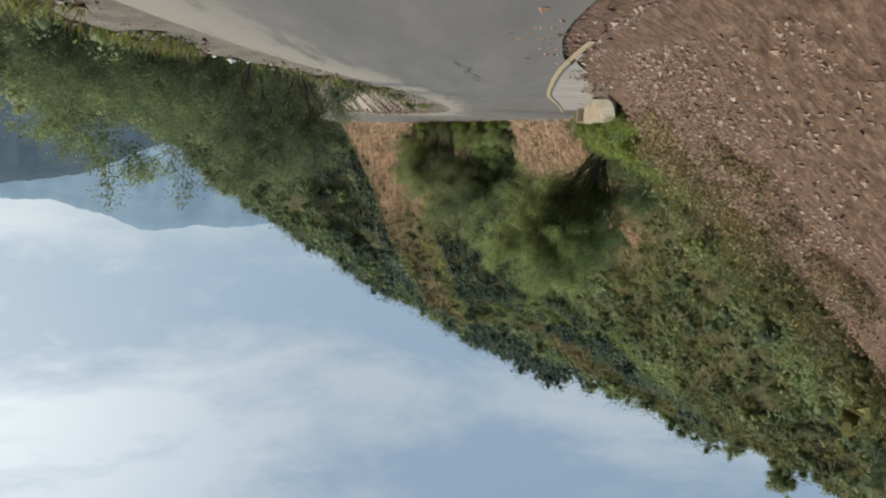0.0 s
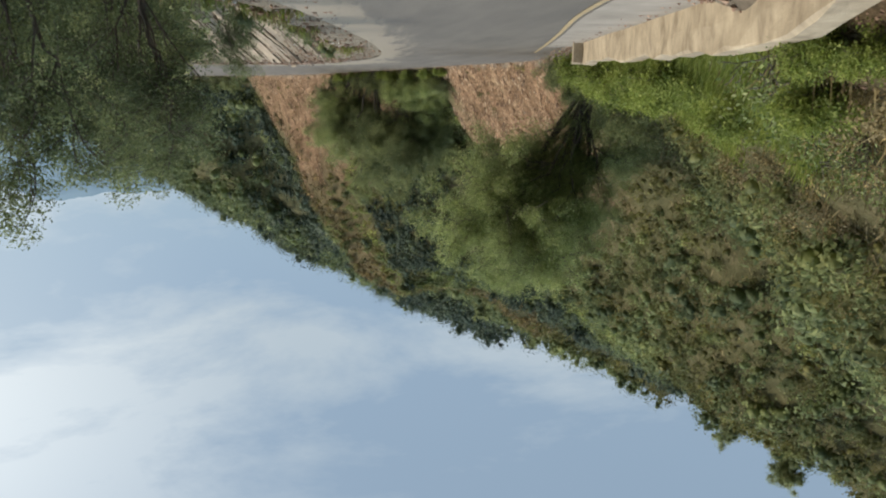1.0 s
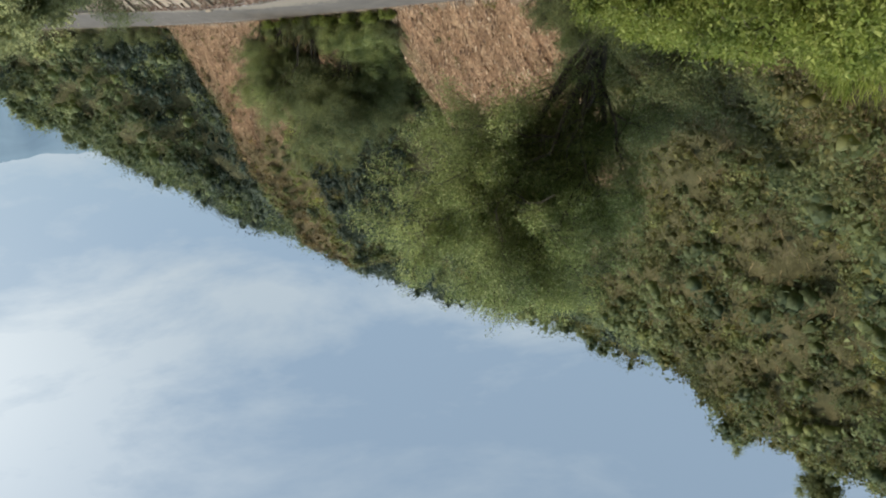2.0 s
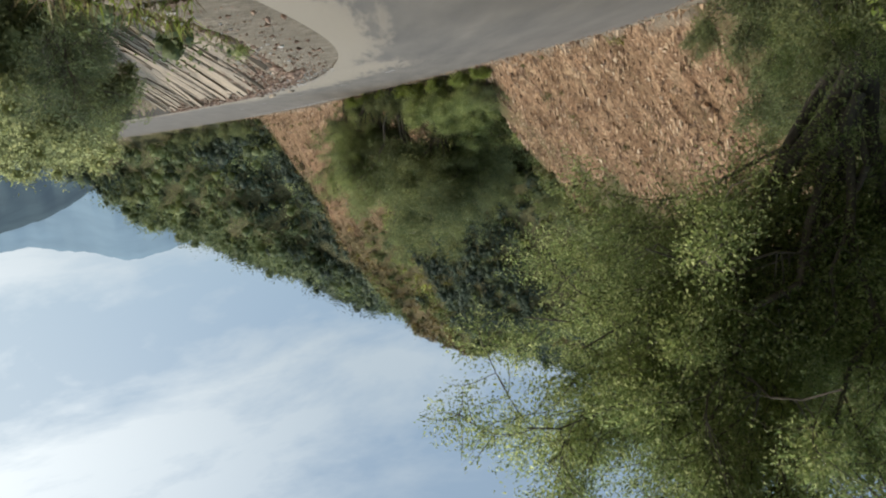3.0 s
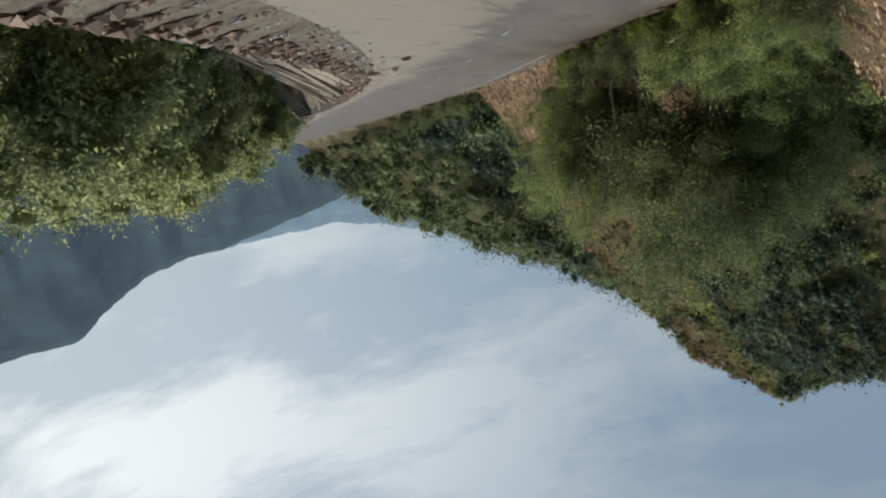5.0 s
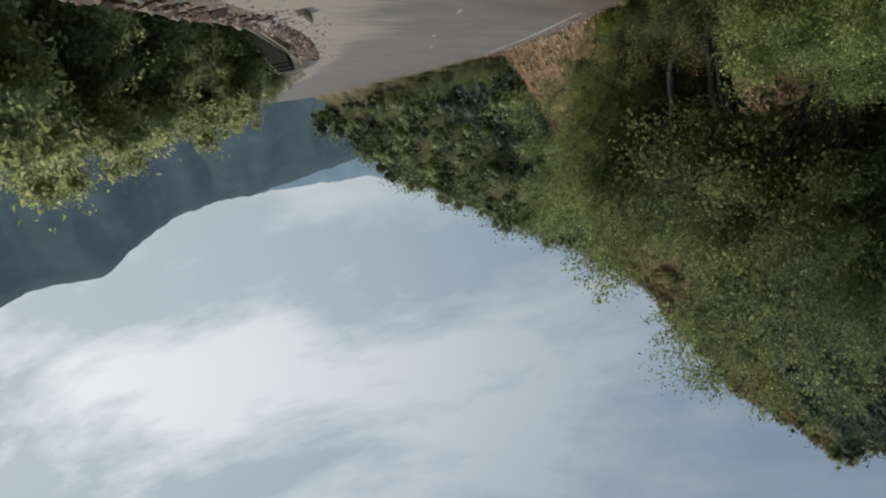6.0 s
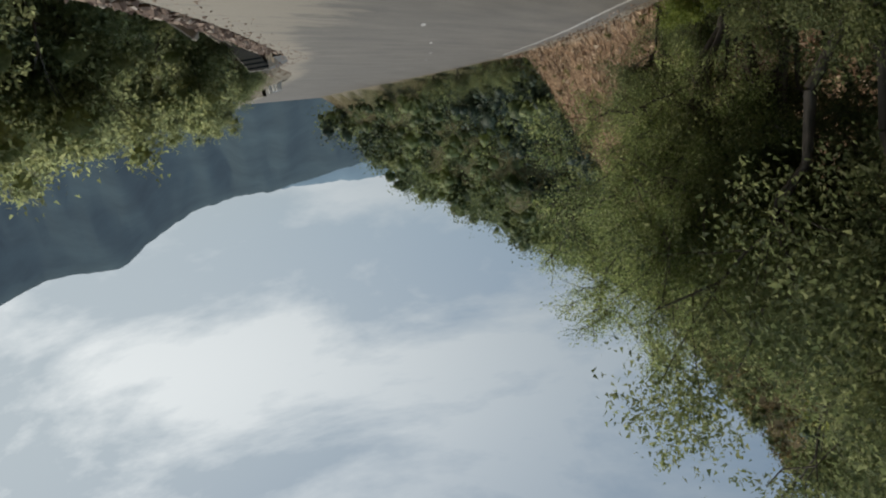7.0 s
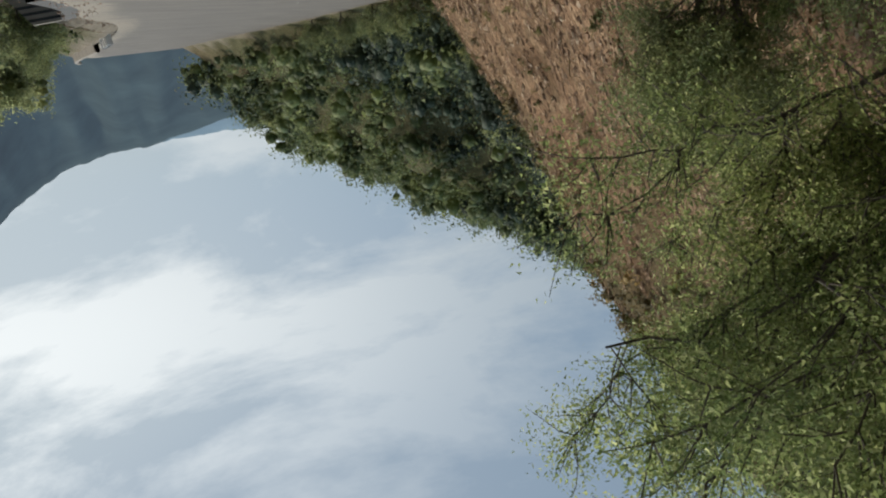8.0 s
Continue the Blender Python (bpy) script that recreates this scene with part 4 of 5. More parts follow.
def grasses():
    rng = np.random.default_rng(41)
    # lush grass behind the low wall
    p, yf, u, c = on_hill(rng, 38000, 22, 41, 0.35, 2.9, 1.0)
    keep = rng.random(len(p)) < 1 - step(1.9, 3.2, u + 1.2 * fbm(p[:, 0], p[:, 1], 2.0, 2))
    p = p[keep]
    clump = np.clip(0.6 + 0.9 * fbm(p[:, 0], p[:, 1], 1.1, 2), 0.15, 1.4)
    v, q = blades(rng, p, 0.55 * clump, 0.035)
    stuff("green_grass", fast_mesh("green_grass", v, q, LEAF_GRASS), "lush green grass and weeds behind the low wall", "grass")
    # dry grass on the banks
    p, yf, u, c = on_hill(rng, 52000, 4, 126, 1.0, 22, 1.3)
    n = fbm(p[:, 0], p[:, 1], 2.6, 3)
    keep = (n > -0.1) & (c[:, 2] < 0.6) & (rng.random(len(p)) < np.where(c[:, 0] > 0.5, 0.35, 1.0))
    p = p[keep]
    v, q = blades(rng, p, 0.5, 0.05, 0.5)
    stuff("dry_grass", fast_mesh("dry_grass", v, q, LEAF_DRY), "dry straw-coloured grass tufts on the bank", "grass")
    # weeds in the stony verge
    tan = np.gradient(VERGE, axis=0)
    tan /= np.linalg.norm(tan, axis=1, keepdims=True)
    k = rng.choice(np.nonzero((VERGE[:, 1] > 0) & (VERGE[:, 1] < 44))[0], 13000)
    d = rng.uniform(-0.7, 1.6, len(k))
    x, y = VERGE[k, 0] + tan[k, 1] * d, VERGE[k, 1] - tan[k, 0] * d
    keep = fbm(x, y, 1.4, 3) + 0.35 * np.minimum(d, 0.6) > 0.08
    x, y = x[keep], y[keep]
    p = np.stack([x, y, ground_z(x, y)], 1)
    half = len(p) // 2
    v, q = blades(rng, p[:half], 0.26, 0.03, 0.5)
    stuff("verge_weeds", fast_mesh("verge_weeds", v, q, LEAF_GRASS), "green weeds growing in the stony verge", "weeds")
    v, q = blades(rng, p[half:], 0.3, 0.025, 0.6)
    stuff("verge_straw", fast_mesh("verge_straw", v, q, LEAF_DRY), "dry straw tufts in the stony verge", "grass")


grasses()


# ---- loose stone ----
OCTA = np.array([(1, 0, 0), (0, 1, 0), (-1, 0, 0), (0, -1, 0), (0, 0, 1), (0, 0, -1)], float)
OCTA_F = np.array([(0, 1, 4), (1, 2, 4), (2, 3, 4), (3, 0, 4), (1, 0, 5), (2, 1, 5), (3, 2, 5), (0, 3, 5)])


def stones(rng, p, size):
    n = len(p)
    shape = OCTA[None] * rng.uniform(0.5, 1.2, (n, 6, 1)) + rng.normal(0, 0.18, (n, 6, 3))
    th = rng.uniform(0, 2 * math.pi, n)
    c, s = np.cos(th)[:, None], np.sin(th)[:, None]
    shape = np.stack([shape[..., 0] * c - shape[..., 1] * s, shape[..., 0] * s + shape[..., 1] * c, shape[..., 2] * 0.7], -1)
    v = p[:, None] + shape * size[:, None, None]
    f = (np.arange(n)[:, None, None] * 6 + OCTA_F[None]).reshape(-1, 3)
    return v.reshape(-1, 3), f


def gravel():
    rng = np.random.default_rng(42)
    p, yf, u, c = on_hill(rng, 46000, 0, 24, 0.02, 10, 1.6)
    keep = c[:, 2] > 0.25 * rng.random(len(p)) + 0.1
    p = p[keep]
    v, f = stones(rng, p, 0.016 + 0.04 * rng.random(len(p)) ** 3)
    stuff("gravel_scree", fast_mesh("gravel_scree", v, f, GRAVEL), "reddish brown gravel spilling from the slope onto the road edge", "gravel")
    p, yf, u, c = on_hill(rng, 30000, 46, 130, 0.0, 9, 1.2)
    keep = c[:, 0] > 0.35
    p = p[keep]
    v, f = stones(rng, p - [0, 0, 0.02], 0.018 + 0.08 * rng.random(len(p)) ** 4)
    stuff("bank_stones", fast_mesh("bank_stones", v, f, CLODS), "clods and stones in the bare red bank", "stones")
    p, yf, u, c = on_hill(rng, 42000, 46, 130, 0.1, 9, 1.0)
    p = p[c[:, 0] > 0.4]
    s = 0.03 + 0.095 * rng.random(len(p)) ** 2
    v, f = stones(rng, p * 0, np.ones(len(p)))
    v = v.reshape(len(p), 6, 3) * s[:, None, None] * [0.7, 0.7, 3.0] + p[:, None]
    stuff("bank_flakes", fast_mesh("bank_flakes", v.reshape(-1, 3), f, CLODS), "upright flaky rock chips weathering out of the red bank", "rock chips")
    # larger blocks that stand out of the bank
    p, yf, u, c = on_hill(rng, 3000, 46, 126, 0.2, 9, 1.0)
    p = p[(c[:, 0] > 0.5) & (fbm(p[:, 0] + 40, p[:, 1], 2.5, 3) > -0.05)]
    s = 0.07 + 0.15 * rng.random(len(p)) ** 2
    v, f = stones(rng, p * 0, np.ones(len(p)))
    v = v.reshape(len(p), 6, 3) * s[:, None, None] * [0.8, 0.8, 1.7] + p[:, None]
    stuff("bank_blocks", fast_mesh("bank_blocks", v.reshape(-1, 3), f, CLODS), "crumbling blocks standing out of the red bank", "rock")
    # stony strips at the edges of the road
    x, y, s = [], [], []
    for line, n, d0, d1 in ((BANK, 3500, -0.1, 0.6), (VERGE, 4500, -0.9, 0.6)):
        tan = np.gradient(line, axis=0)
        tan /= np.linalg.norm(tan, axis=1, keepdims=True)
        k = rng.choice(np.nonzero((line[:, 1] > 0) & (line[:, 1] < 112))[0], n)
        d = rng.uniform(d0, d1, n) + rng.normal(0, 0.15, n)
        x.append(line[k, 0] + tan[k, 1] * d)
        y.append(line[k, 1] - tan[k, 0] * d)
        s.append(0.012 + 0.06 * rng.random(n) ** 4)
    x, y, s = np.concatenate(x), np.concatenate(y), np.concatenate(s)
    v, f = stones(rng, np.stack([x, y, ground_z(x, y) + 0.05], 1), s)
    stuff("edge_gravel", fast_mesh("edge_gravel", v, f, GRAVEL), "loose gravel along both edges of the road", "gravel")


gravel()


# ---- road furniture and walls ----
def strip_line(pts):
    return smooth_line(pts, 0.5)


EDGE = strip_line([(-1.8, 1), (-2.0, 8), (-2.25, 12.5), (-2.5, 15.3), (-2.88, 18.5), (-3.55, 23.5), (-4.65, 29), (-5.8, 35), (-6.9, 41)])
WALL_FOOT = offset(BANK, 0.12)
pad = ribbon("concrete_shoulder", WALL_FOOT[(WALL_FOOT[:, 1] > 11)], offset(EDGE, -0.12)[(EDGE[:, 1] > 11)], PAD, 0.012, 4, 11.0, 36.0)
tagged(new("concrete_shoulder", pad), "pale dusty concrete shoulder beside the road", "shoulder", kind="structure")
tagged(new("yellow_edge_line", ribbon("yellow_edge_line", offset(EDGE, -0.05), offset(EDGE, 0.05), YELLOW, 0.018, 1, 9.5, 41.0)), "worn yellow edge line", "road marking", kind="structure")
FAR_EDGE = offset(BANK, 1.0)
tagged(new("white_edge_line", ribbon("white_edge_line", offset(FAR_EDGE, -0.07), offset(FAR_EDGE, 0.07), DUSTY_WHITE, 0.006, 1, 88.0, 118.0)), "faded white edge line", "road marking", kind="structure")
MIDDLE = offset(BANK, 6.2)
for k in range(7):
    y0 = 62.0 + 8.5 * k
    tagged(new("lane_dash", ribbon("lane_dash", offset(MIDDLE, -0.06), offset(MIDDLE, 0.06), DUSTY_WHITE, 0.006, 1, y0, y0 + 1.6)), "faded white lane dash", "road marking", kind="structure")


def tar_seal():
    """A crooked black line of crack sealant on the road."""
    rng = np.random.default_rng(49)
    n = 40
    s = np.linspace(0, 1, n)
    x = -0.5 - 0.7 * s + 0.09 * np.sin(s * 17) + 0.05 * np.sin(s * 41 + 1)
    y = 13.6 + 5.0 * s
    w = 0.02 + 0.015 * rng.random(n)
    v = np.concatenate([np.stack([x - w, y, np.full(n, 0.004)], 1), np.stack([x + w, y, np.full(n, 0.004)], 1)])
    k = np.arange(n - 1)
    q = np.stack([k, k + n, k + n + 1, k + 1], 1)
    tagged(new("tar_seal", fast_mesh("tar_seal", v, q, BLACK)), "crooked black line of crack sealant on the road", "road marking", kind="structure")


def low_wall():
    """Low stained concrete wall that holds back the grass, with a squared end."""
    rng = np.random.default_rng(50)
    line = WALL_FOOT[(WALL_FOOT[:, 1] > 15.0) & (WALL_FOOT[:, 1] < 33.6)]
    back = offset(WALL_FOOT, -0.32)[(WALL_FOOT[:, 1] > 15.0) & (WALL_FOOT[:, 1] < 33.6)]
    n = len(line)
    top = 0.58 + 0.16 * (1 - (line[:, 1] - 18.4) / 15) - 0.4 * (1 - step(15.0, 18.2, line[:, 1])) + 0.14 * fbm(line[:, 0] * 3, line[:, 1] * 3, 2.0, 3)
    z0 = np.full(n, -0.2)
    rows = [np.c_[line, z0], np.c_[line, top * 0.5], np.c_[line, top - 0.03], np.c_[line * 0.9 + back * 0.1, top], np.c_[back, top], np.c_[back, z0]]
    rows = np.stack([r + rng.normal(0, 0.014, r.shape) for r in rows])
    k = np.arange(6 * n).reshape(6, n)
    q = np.stack([k[:-1, :-1], k[1:, :-1], k[1:, 1:], k[:-1, 1:]], -1).reshape(-1, 4)
    caps = np.array([[k[0, e], k[2, e], k[4, e], k[5, e]] for e in (0, n - 1)])
    wall = new("low_wall", fast_mesh("low_wall", rows.reshape(-1, 3), np.vstack([q, caps]), CONCRETE))
    tagged(wall, "low concrete wall with brown streaks along the grass bank", "wall", kind="structure")
    bm = rough_box(rng, 0.75, 0.3, 0.78, 0.03, 0.015)
    pier = part("end_pier", from_bm("end_pier", bm, CONCRETE), wall, "squared concrete end of the wall")
    pier.matrix_basis = pose(line[-1, 0] - 0.1, line[-1, 1] + 0.1, -0.15, 0, 0, 14)


tar_seal()
low_wall()


def parapets():
    """Painted blocks and a low wall on the outer edge of the far bend."""
    rng = np.random.default_rng(51)
    block = new("parapet_block")
    part("body", from_bm("body", rough_box(rng, 0.36, 1.3, 0.75, 0.03, 0.01), WHITE), block)
    for k in range(3):
        band = part("band", from_bm("band", rough_box(rng, 0.37, 0.2, 0.756, 0.03, 0.0), BLACK), block, "black painted band")
        band.matrix_basis = pose(0, -0.43 + 0.43 * k, 0)
    tagged(block, "white parapet block with black painted bands on road edge", "parapet", "parapet blocks")
    line = offset(VERGE, -0.15)
    tan = np.gradient(line, axis=0)
    first = True
    for y in (118.6, 121.0, 123.4):
        k = int(np.argmin(np.abs(line[:, 1] - y)))
        dl, yf = nearest([line[k, 0]], [y], BANK)
        m = pose(line[k, 0], line[k, 1], float(road_z(dl, yf)[0]) - 0.15, 0, 0, -math.degrees(math.atan2(tan[k, 0], tan[k, 1])))
        if first:
            block.matrix_basis, first = m, False
        else:
            copy_thing(block, m)
    low = line[(line[:, 1] > 126.0) & (line[:, 1] < 150)]
    back = offset(line, 0.35)[(line[:, 1] > 126.0) & (line[:, 1] < 150)]
    dl, yf = nearest(low[:, 0], low[:, 1], BANK)
    z = road_z(dl, yf)
    n = len(low)
    rows = np.stack([np.c_[low, z - 0.2], np.c_[low, z + 0.62], np.c_[low * 0.5 + back * 0.5, z + 0.68], np.c_[back, z + 0.62], np.c_[back, z - 0.8]])
    k = np.arange(5 * n).reshape(5, n)
    q = np.stack([k[:-1, :-1], k[1:, :-1], k[1:, 1:], k[:-1, 1:]], -1).reshape(-1, 4)
    tagged(new("parapet_wall", fast_mesh("parapet_wall", rows.reshape(-1, 3), q, PAD)), "pale low parapet wall round the far bend", "parapet wall", kind="structure")


parapets()


# shrubs by the road
b1 = tree("bush", 31, (0.05, 0.0, 0.25), (0.0, 0.0, 1.0), (1.3, 1.3, 1.05), 0.05, 9, 6, 6, 8000, 0.065, LEAF_GULLY, 0.09, 0.4, 9, 0.0, 0.4, 0.3, True, True, 0.55)
tagged(put(b1, -8.7, 41.3, -0.1), "leafy green bush at the foot of the bank", "bush", "roadside bushes")
for n, (x, y, sc) in enumerate(((-9.4, 39.8, 1.0), (-8.5, 43.6, 0.75), (-8.9, 38.0, 0.85), (-9.0, 42.4, 0.8), (-9.2, 41.0, 0.9), (-10.6, 38.6, 1.2), (-11.0, 44.6, 1.0), (-11.4, 46.4, 1.1), (-10.3, 46.2, 0.9), (-12.6, 45.0, 1.2), (-10.9, 47.6, 0.8), (-12.8, 47.2, 1.2), (-6.8, 72.0, 0.9), (-1.2, 83.2, 0.9), (1.2, 90.0, 0.9), (-2.7, 81.4, 1.2), (-1.4, 81.7, 1.1), (-2.1, 83.8, 1.4), (-4.7, 81.7, 1.3), (-3.4, 80.6, 1.2), (-6.2, 78.6, 1.3), (-0.3, 84.7, 1.0), (2.4, 92.4, 0.8),
                                (25.4, 103.2, 1.1), (26.6, 104.6, 1.3), (25.9, 101.4, 1.0), (27.6, 102.6, 1.4), (18.0, 125.0, 1.2), (20.5, 128.5, 1.3), (24.5, 133, 1.4), (29, 138, 1.3), (-10.4, 50.8, 0.6), (-11.4, 49.5, 0.9))):
    put_copy(b1, x, y, -0.1, 50 * n, sc)
b2 = tree("bush", 37, (0.05, 0.0, 0.3), (0.0, 0.0, 2.0), (1.9, 1.9, 1.9), 0.06, 12, 8, 8, 42000, 0.062, LEAF_TREE, 0.09, 0.5, 8, 0.0, 0.35, 0.22, True, True, 0.55)
tagged(put(b2, -3.9, 77.6, -0.2), "tall sunlit yellow-green bush at the foot of the bank", "bush", "sunlit bushes")
for n, (x, y, sc) in enumerate(((-5.4, 75.4, 0.85), (-6.4, 73.0, 0.7), (-6.2, 77.4, 1.1), (1.5, 90.6, 0.55), (-8.9, 41.2, 0.55), (-9.4, 43.8, 0.55), (-10.0, 40.0, 0.5))):
    put_copy(b2, x, y, -0.2, 50 * n, sc)
g1 = tree("bush", 33, (0.05, 0.0, 0.2), (0.0, 0.0, 0.75), (1.2, 1.2, 0.75), 0.03, 9, 6, 5, 8000, 0.085, LEAF_GRASS, 0.14, 0.3, 9, 0.0, 0.3, 0.3, True, True)
tagged(put(g1, -8.2, 35.2, -0.1), "bright green leafy weeds behind the low wall", "weeds", "green weeds")
for n, (x, y, sc) in enumerate(((-8.0, 33.4, 0.9), (-7.6, 31.8, 0.9), (-8.6, 36.0, 1.0), (-7.2, 29.4, 0.8), (-7.0, 27.8, 0.8), (-6.5, 26.4, 0.8), (-7.0, 24.6, 0.7), (-8.0, 37.4, 0.9), (-4.7, 18.3, 0.45), (-5.3, 19.2, 0.55), (-4.9, 17.5, 0.4), (-4.2, 76.0, 0.6), (-3.2, 78.6, 0.7), (-2.2, 80.6, 0.6), (-0.9, 83.4, 0.6), (0.4, 85.4, 0.6), (-5.4, 72.6, 0.6), (-6.4, 70.2, 0.5), (1.7, 89.0, 0.6))):
    put_copy(g1, x, y, -0.1, 70 * n, sc)
w1 = tree("flowering_shrub", 35, (0.03, 0.0, 0.15), (0.0, 0.0, 0.7), (0.9, 0.9, 0.7), 0.025, 9, 5, 4, 900, 0.075, LEAF_PALE, 0.13, 0.3, 9, 0.0, 0.0, 0.3, False, True)
tagged(put(w1, -5.4, 20.2, -0.05), "weedy shrub with large pale leaves beside the gravel", "shrub", "pale shrubs")
for n, (x, y, sc) in enumerate(((-6.2, 20.6, 0.9), (-6.9, 20.4, 0.8))):
    put_copy(w1, x, y, -0.05, 80 * n, sc)

# lone trees on the skyline
for n, (x, y, sc) in enumerate(((-6.0, 105.0, 0.24), (-1.0, 108.0, 0.2), (-38.9, 171.5, 0.5), (-9.0, 164.2, 0.55), (13.0, 126.0, 0.42), (-20.0, 130.0, 0.45), (44.6, 158.5, 0.4), (52, 176, 0.55), (-24.0, 55.0, 0.3), (-25.5, 50.0, 0.3))):
    c = put_copy(t4, x, y, -0.6, 110 * n, sc)
    tagged(c, "lone dark tree standing out on the ridge line", "tree", "ridge trees")


# ---- pieces of walls, last ----
def rubble():
    rng = np.random.default_rng(52)
    line = VERGE
    tan = np.gradient(line, axis=0)
    tan /= np.linalg.norm(tan, axis=1, keepdims=True)
    k = rng.choice(np.nonzero((line[:, 1] > 54) & (line[:, 1] < 76))[0], 900)
    d = rng.uniform(-1.3, 1.6, 900)
    x, y = line[k, 0] + tan[k, 1] * d, line[k, 1] - tan[k, 0] * d
    v, f = stones(rng, np.stack([x, y, ground_z(x, y) + 0.05], 1), 0.02 + 0.06 * rng.random(900) ** 4)
    stuff("rubble", fast_mesh("rubble", v, f, PALE_ROCK), "pale broken rubble on the outer shoulder", "rubble")
    k = rng.choice(np.nonzero((line[:, 1] > 53) & (line[:, 1] < 92))[0], 6500)
    d = np.abs(rng.normal(0.3, 1.1, 6500)) - 0.3
    x, y = line[k, 0] + tan[k, 1] * d, line[k, 1] - tan[k, 0] * d
    v, f = stones(rng, np.stack([x, y, ground_z(x, y) + 0.03], 1), 0.025 + 0.12 * rng.random(6500) ** 3)
    stuff("spoil_stones", fast_mesh("spoil_stones", v, f, GRAVEL), "brown broken stones heaped along the top of the revetment", "stones")
    k = rng.choice(np.nonzero((line[:, 1] > 8) & (line[:, 1] < 50))[0], 420)
    d = rng.uniform(-0.3, 2.0, 420)
    x, y = line[k, 0] + tan[k, 1] * d, line[k, 1] - tan[k, 0] * d
    v, f = stones(rng, np.stack([x, y, ground_z(x, y) + 0.02], 1), 0.02 + 0.07 * rng.random(420) ** 3)
    stuff("verge_rocks", fast_mesh("verge_rocks", v, f, PALE_ROCK), "pale rocks lining the outer verge", "rocks")


rubble()


def revetment():
    """Battered slope under the outer edge of the bend: long stone slabs laid down the fall line, each a piece of its own."""
    rng = np.random.default_rng(53)
    line = VERGE[(VERGE[:, 1] > 44) & (VERGE[:, 1] < 95)]
    tan = np.gradient(line, axis=0)
    tan /= np.linalg.norm(tan, axis=1, keepdims=True)
    seg = np.r_[0, np.cumsum(np.linalg.norm(np.diff(line, axis=0), axis=1))]
    coping = new("stone_revetment")
    tagged(coping, "sloping revetment of long weathered stone slabs below road edge", "revetment", kind="structure")
    sizes = ((0.42, 2.2), (0.34, 3.2), (0.55, 4.4), (0.7, 5.6), (0.5, 6.2))
    kinds = [from_bm("slab", rough_box(rng, w, ln, 0.15, 0.03, 0.05), STONE) for w, ln in sizes for _ in range(2)]
    for row, start in enumerate((0.15, 0.5, 2.6)):
        s = rng.uniform(0, 0.5)
        while s < seg[-1]:
            far = s / seg[-1]
            early = far < 0.42
            if early:
                w = int(rng.integers(0, 4))
            else:
                w = int(rng.integers(2, 10)) if row < 2 else int(rng.integers(0, 6))
            wide, ln = sizes[w // 2]
            k = int(np.argmin(np.abs(seg - s)))
            r = start + rng.uniform(0, 0.5) + ln * 0.5 * 0.77
            if row == 2 or early:
                r += rng.uniform(0, 2.2)
            o = np.array([tan[k, 1], -tan[k, 0]])
            x, y = line[k] + o * r
            z = float(ground_z([x], [y])[0])
            zz = ground_z([x - o[0], x + o[0]], [y - o[1], y + o[1]])
            fall = math.degrees(math.atan2(zz[0] - zz[1], 2))
            ob = part("slab", kinds[w], coping)
            ob.matrix_basis = pose(x, y, z - 0.07 + 0.035 * row, 0, 0, math.degrees(math.atan2(-o[0], o[1])) + rng.normal(0, 5.0)) @ pose(0, 0, 0, -fall + rng.normal(0, 2.0), rng.normal(0, 7), 0)
            s += wide * (1.05 if row == 0 else 1.5 + 1.2 * row) * (1.7 if early else 1.0) + rng.uniform(0, 0.25) * (3 if early else 1)


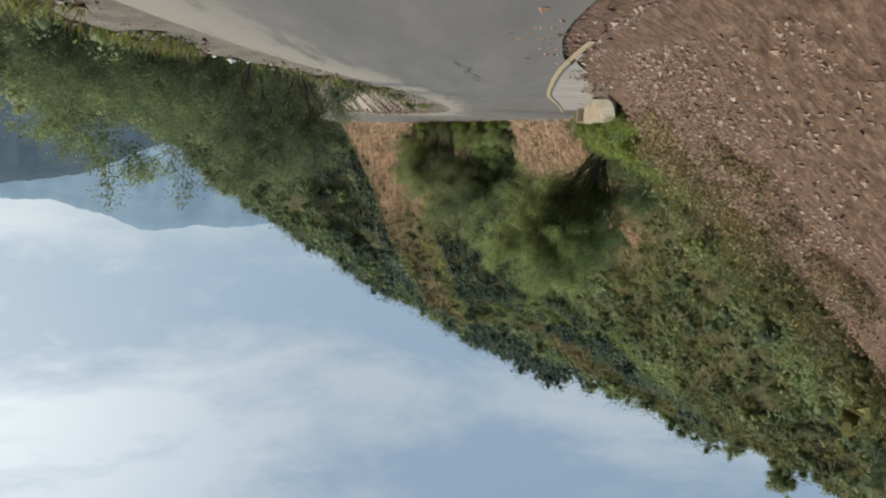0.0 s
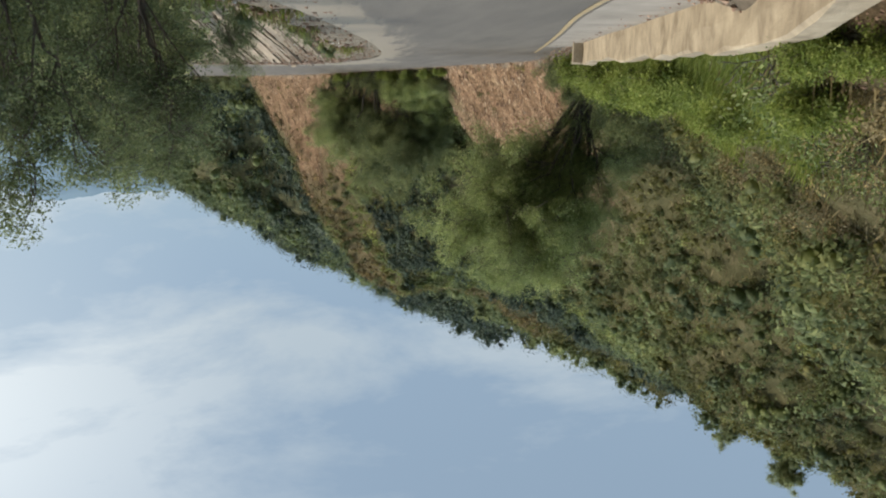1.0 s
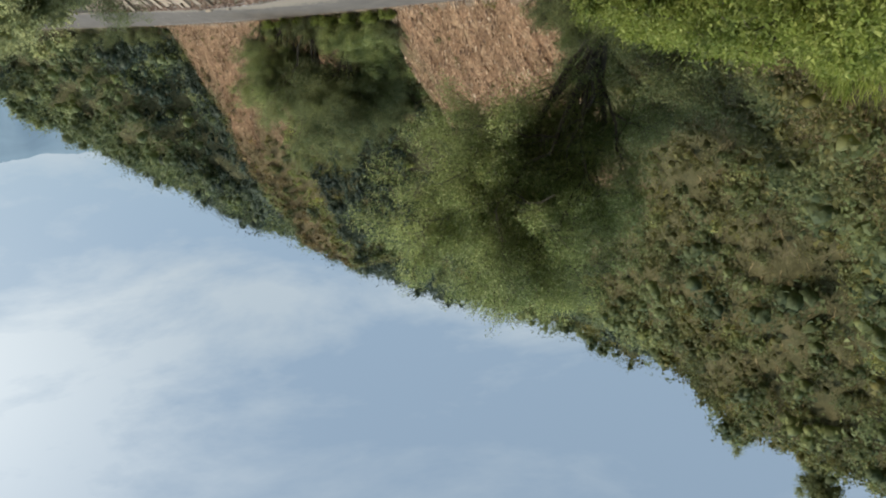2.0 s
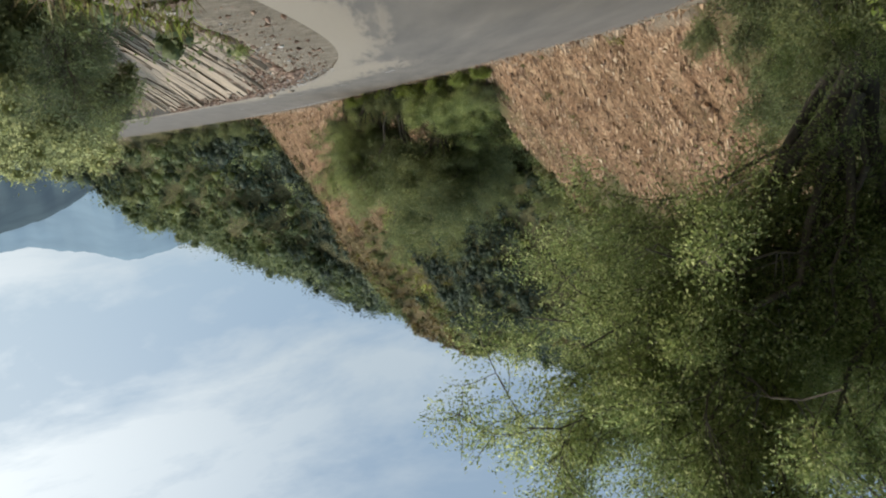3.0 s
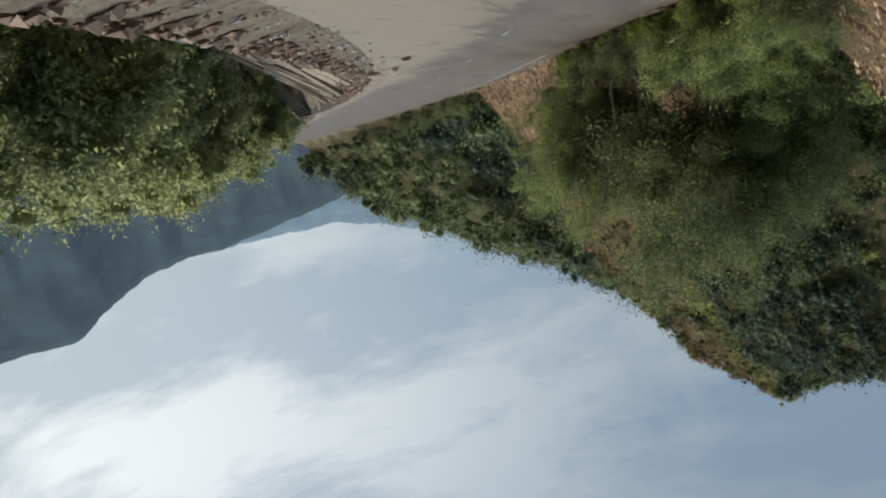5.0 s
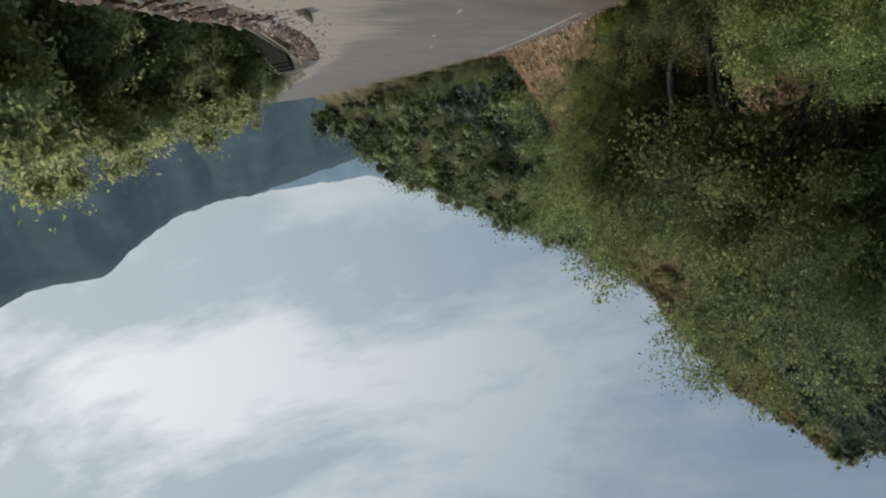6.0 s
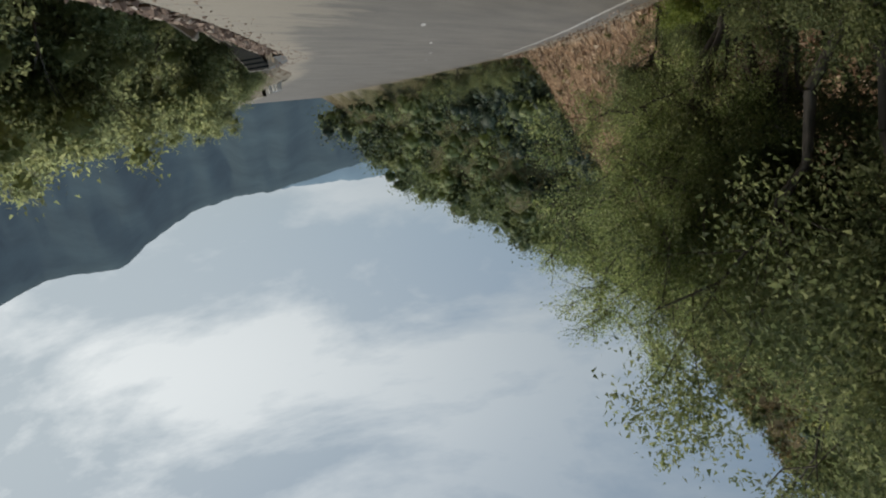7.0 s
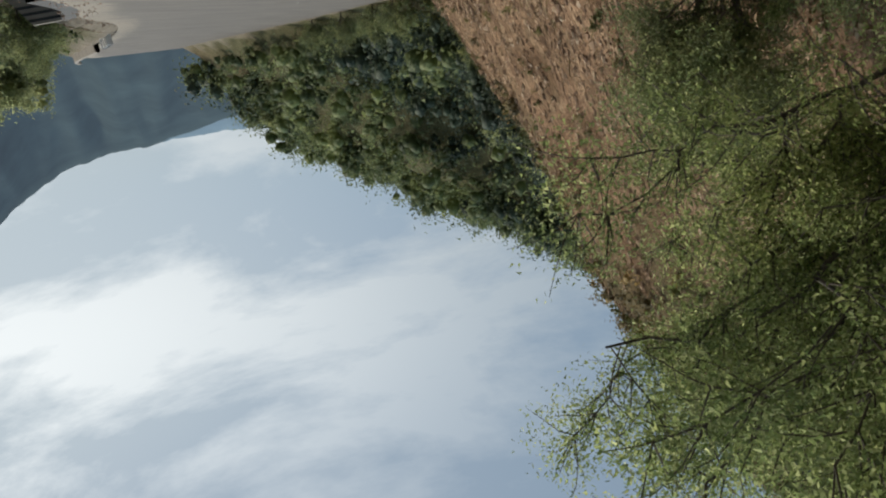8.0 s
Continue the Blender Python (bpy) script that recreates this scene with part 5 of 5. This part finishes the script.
def culvert():
    """Headwall under the road edge, its shade put into the concrete's colour, closed by a pale sloping wing wall with a
    painted end.
    """
    rng = np.random.default_rng(54)
    line = offset(VERGE, 0.06)
    ok = (line[:, 1] > 93.8) & (line[:, 1] < 102.7)
    front, back = line[ok], offset(VERGE, -0.4)[ok]
    dl, yf = nearest(front[:, 0], front[:, 1], BANK)
    z = road_z(dl, yf)
    n = len(front)
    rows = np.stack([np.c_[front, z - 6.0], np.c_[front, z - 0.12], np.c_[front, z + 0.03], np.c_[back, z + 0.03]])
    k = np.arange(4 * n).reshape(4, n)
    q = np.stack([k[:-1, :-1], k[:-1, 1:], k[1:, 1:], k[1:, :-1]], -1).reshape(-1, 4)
    tagged(new("culvert_headwall", fast_mesh("culvert_headwall", rows.reshape(-1, 3), q, SHADED_CONCRETE)), "dark concrete headwall of the culvert under the road, shade put into its colour", "headwall", kind="structure")
    k0 = int(np.argmin(np.abs(line[:, 1] - 102.6)))
    t = line[k0 + 1] - line[k0 - 1]
    t = t / np.linalg.norm(t)
    o = np.array([t[1], -t[0]])
    slab = new("wing_wall")
    slab.matrix_basis = pose(line[k0, 0], line[k0, 1], float(z[-1]) + 0.02, 0, 0, math.degrees(math.atan2(o[1], o[0])))
    tagged(slab, "pale sloping wing wall with painted stripes at the culvert", "wing wall", kind="structure")

    def band(name, a, b, thick, mat, label=""):
        bm = bmesh.new()
        top = [(-0.1 + 1.9 * a, -3.2 * a), (-0.1 + 1.9 * b, -3.2 * b), (0.95 + 1.9 * b, -3.2 * b), (0.95 + 1.9 * a, -3.2 * a)]
        near = [bm.verts.new((u, -thick, w)) for u, w in top]
        far = [bm.verts.new((u, thick, w)) for u, w in top]
        bm.faces.new(near)
        bm.faces.new(far[::-1])
        for i in range(4):
            bm.faces.new((near[i], far[i], far[(i + 1) % 4], near[(i + 1) % 4]))
        bmesh.ops.recalc_face_normals(bm, faces=bm.faces)
        return part(name, from_bm(name, bm, mat), slab, label)

    band("wing", 0.0, 1.0, 0.22, PAD)
    for i in range(3):
        band("stripe", 0.03 + 0.07 * i, 0.06 + 0.07 * i, 0.226, BLACK, "black painted stripe")


def shoulder_blocks():
    """Squared stones left on the outer shoulder."""
    rng = np.random.default_rng(55)
    for x, y, turn, sx, sy, sz in ((4.9, 73.0, -22, 0.26, 1.0, 0.18), (5.5, 72.6, -35, 0.22, 0.6, 0.15), (3.4, 69.8, 10, 0.2, 0.4, 0.13)):
        dl, yf = nearest([x], [y], BANK)
        ob = new("stone_block", from_bm("stone_block", rough_box(rng, sx, sy, sz, 0.04, 0.03), STONE))
        ob.matrix_basis = pose(x, y, max(float(road_z(dl, yf)[0]), float(ground_z([x], [y])[0])) - 0.02, 0, 0, turn)
        tagged(ob, "squared grey-brown stone block lying on the sandy shoulder", "stone block", "shoulder blocks")


shoulder_blocks()
culvert()
revetment()
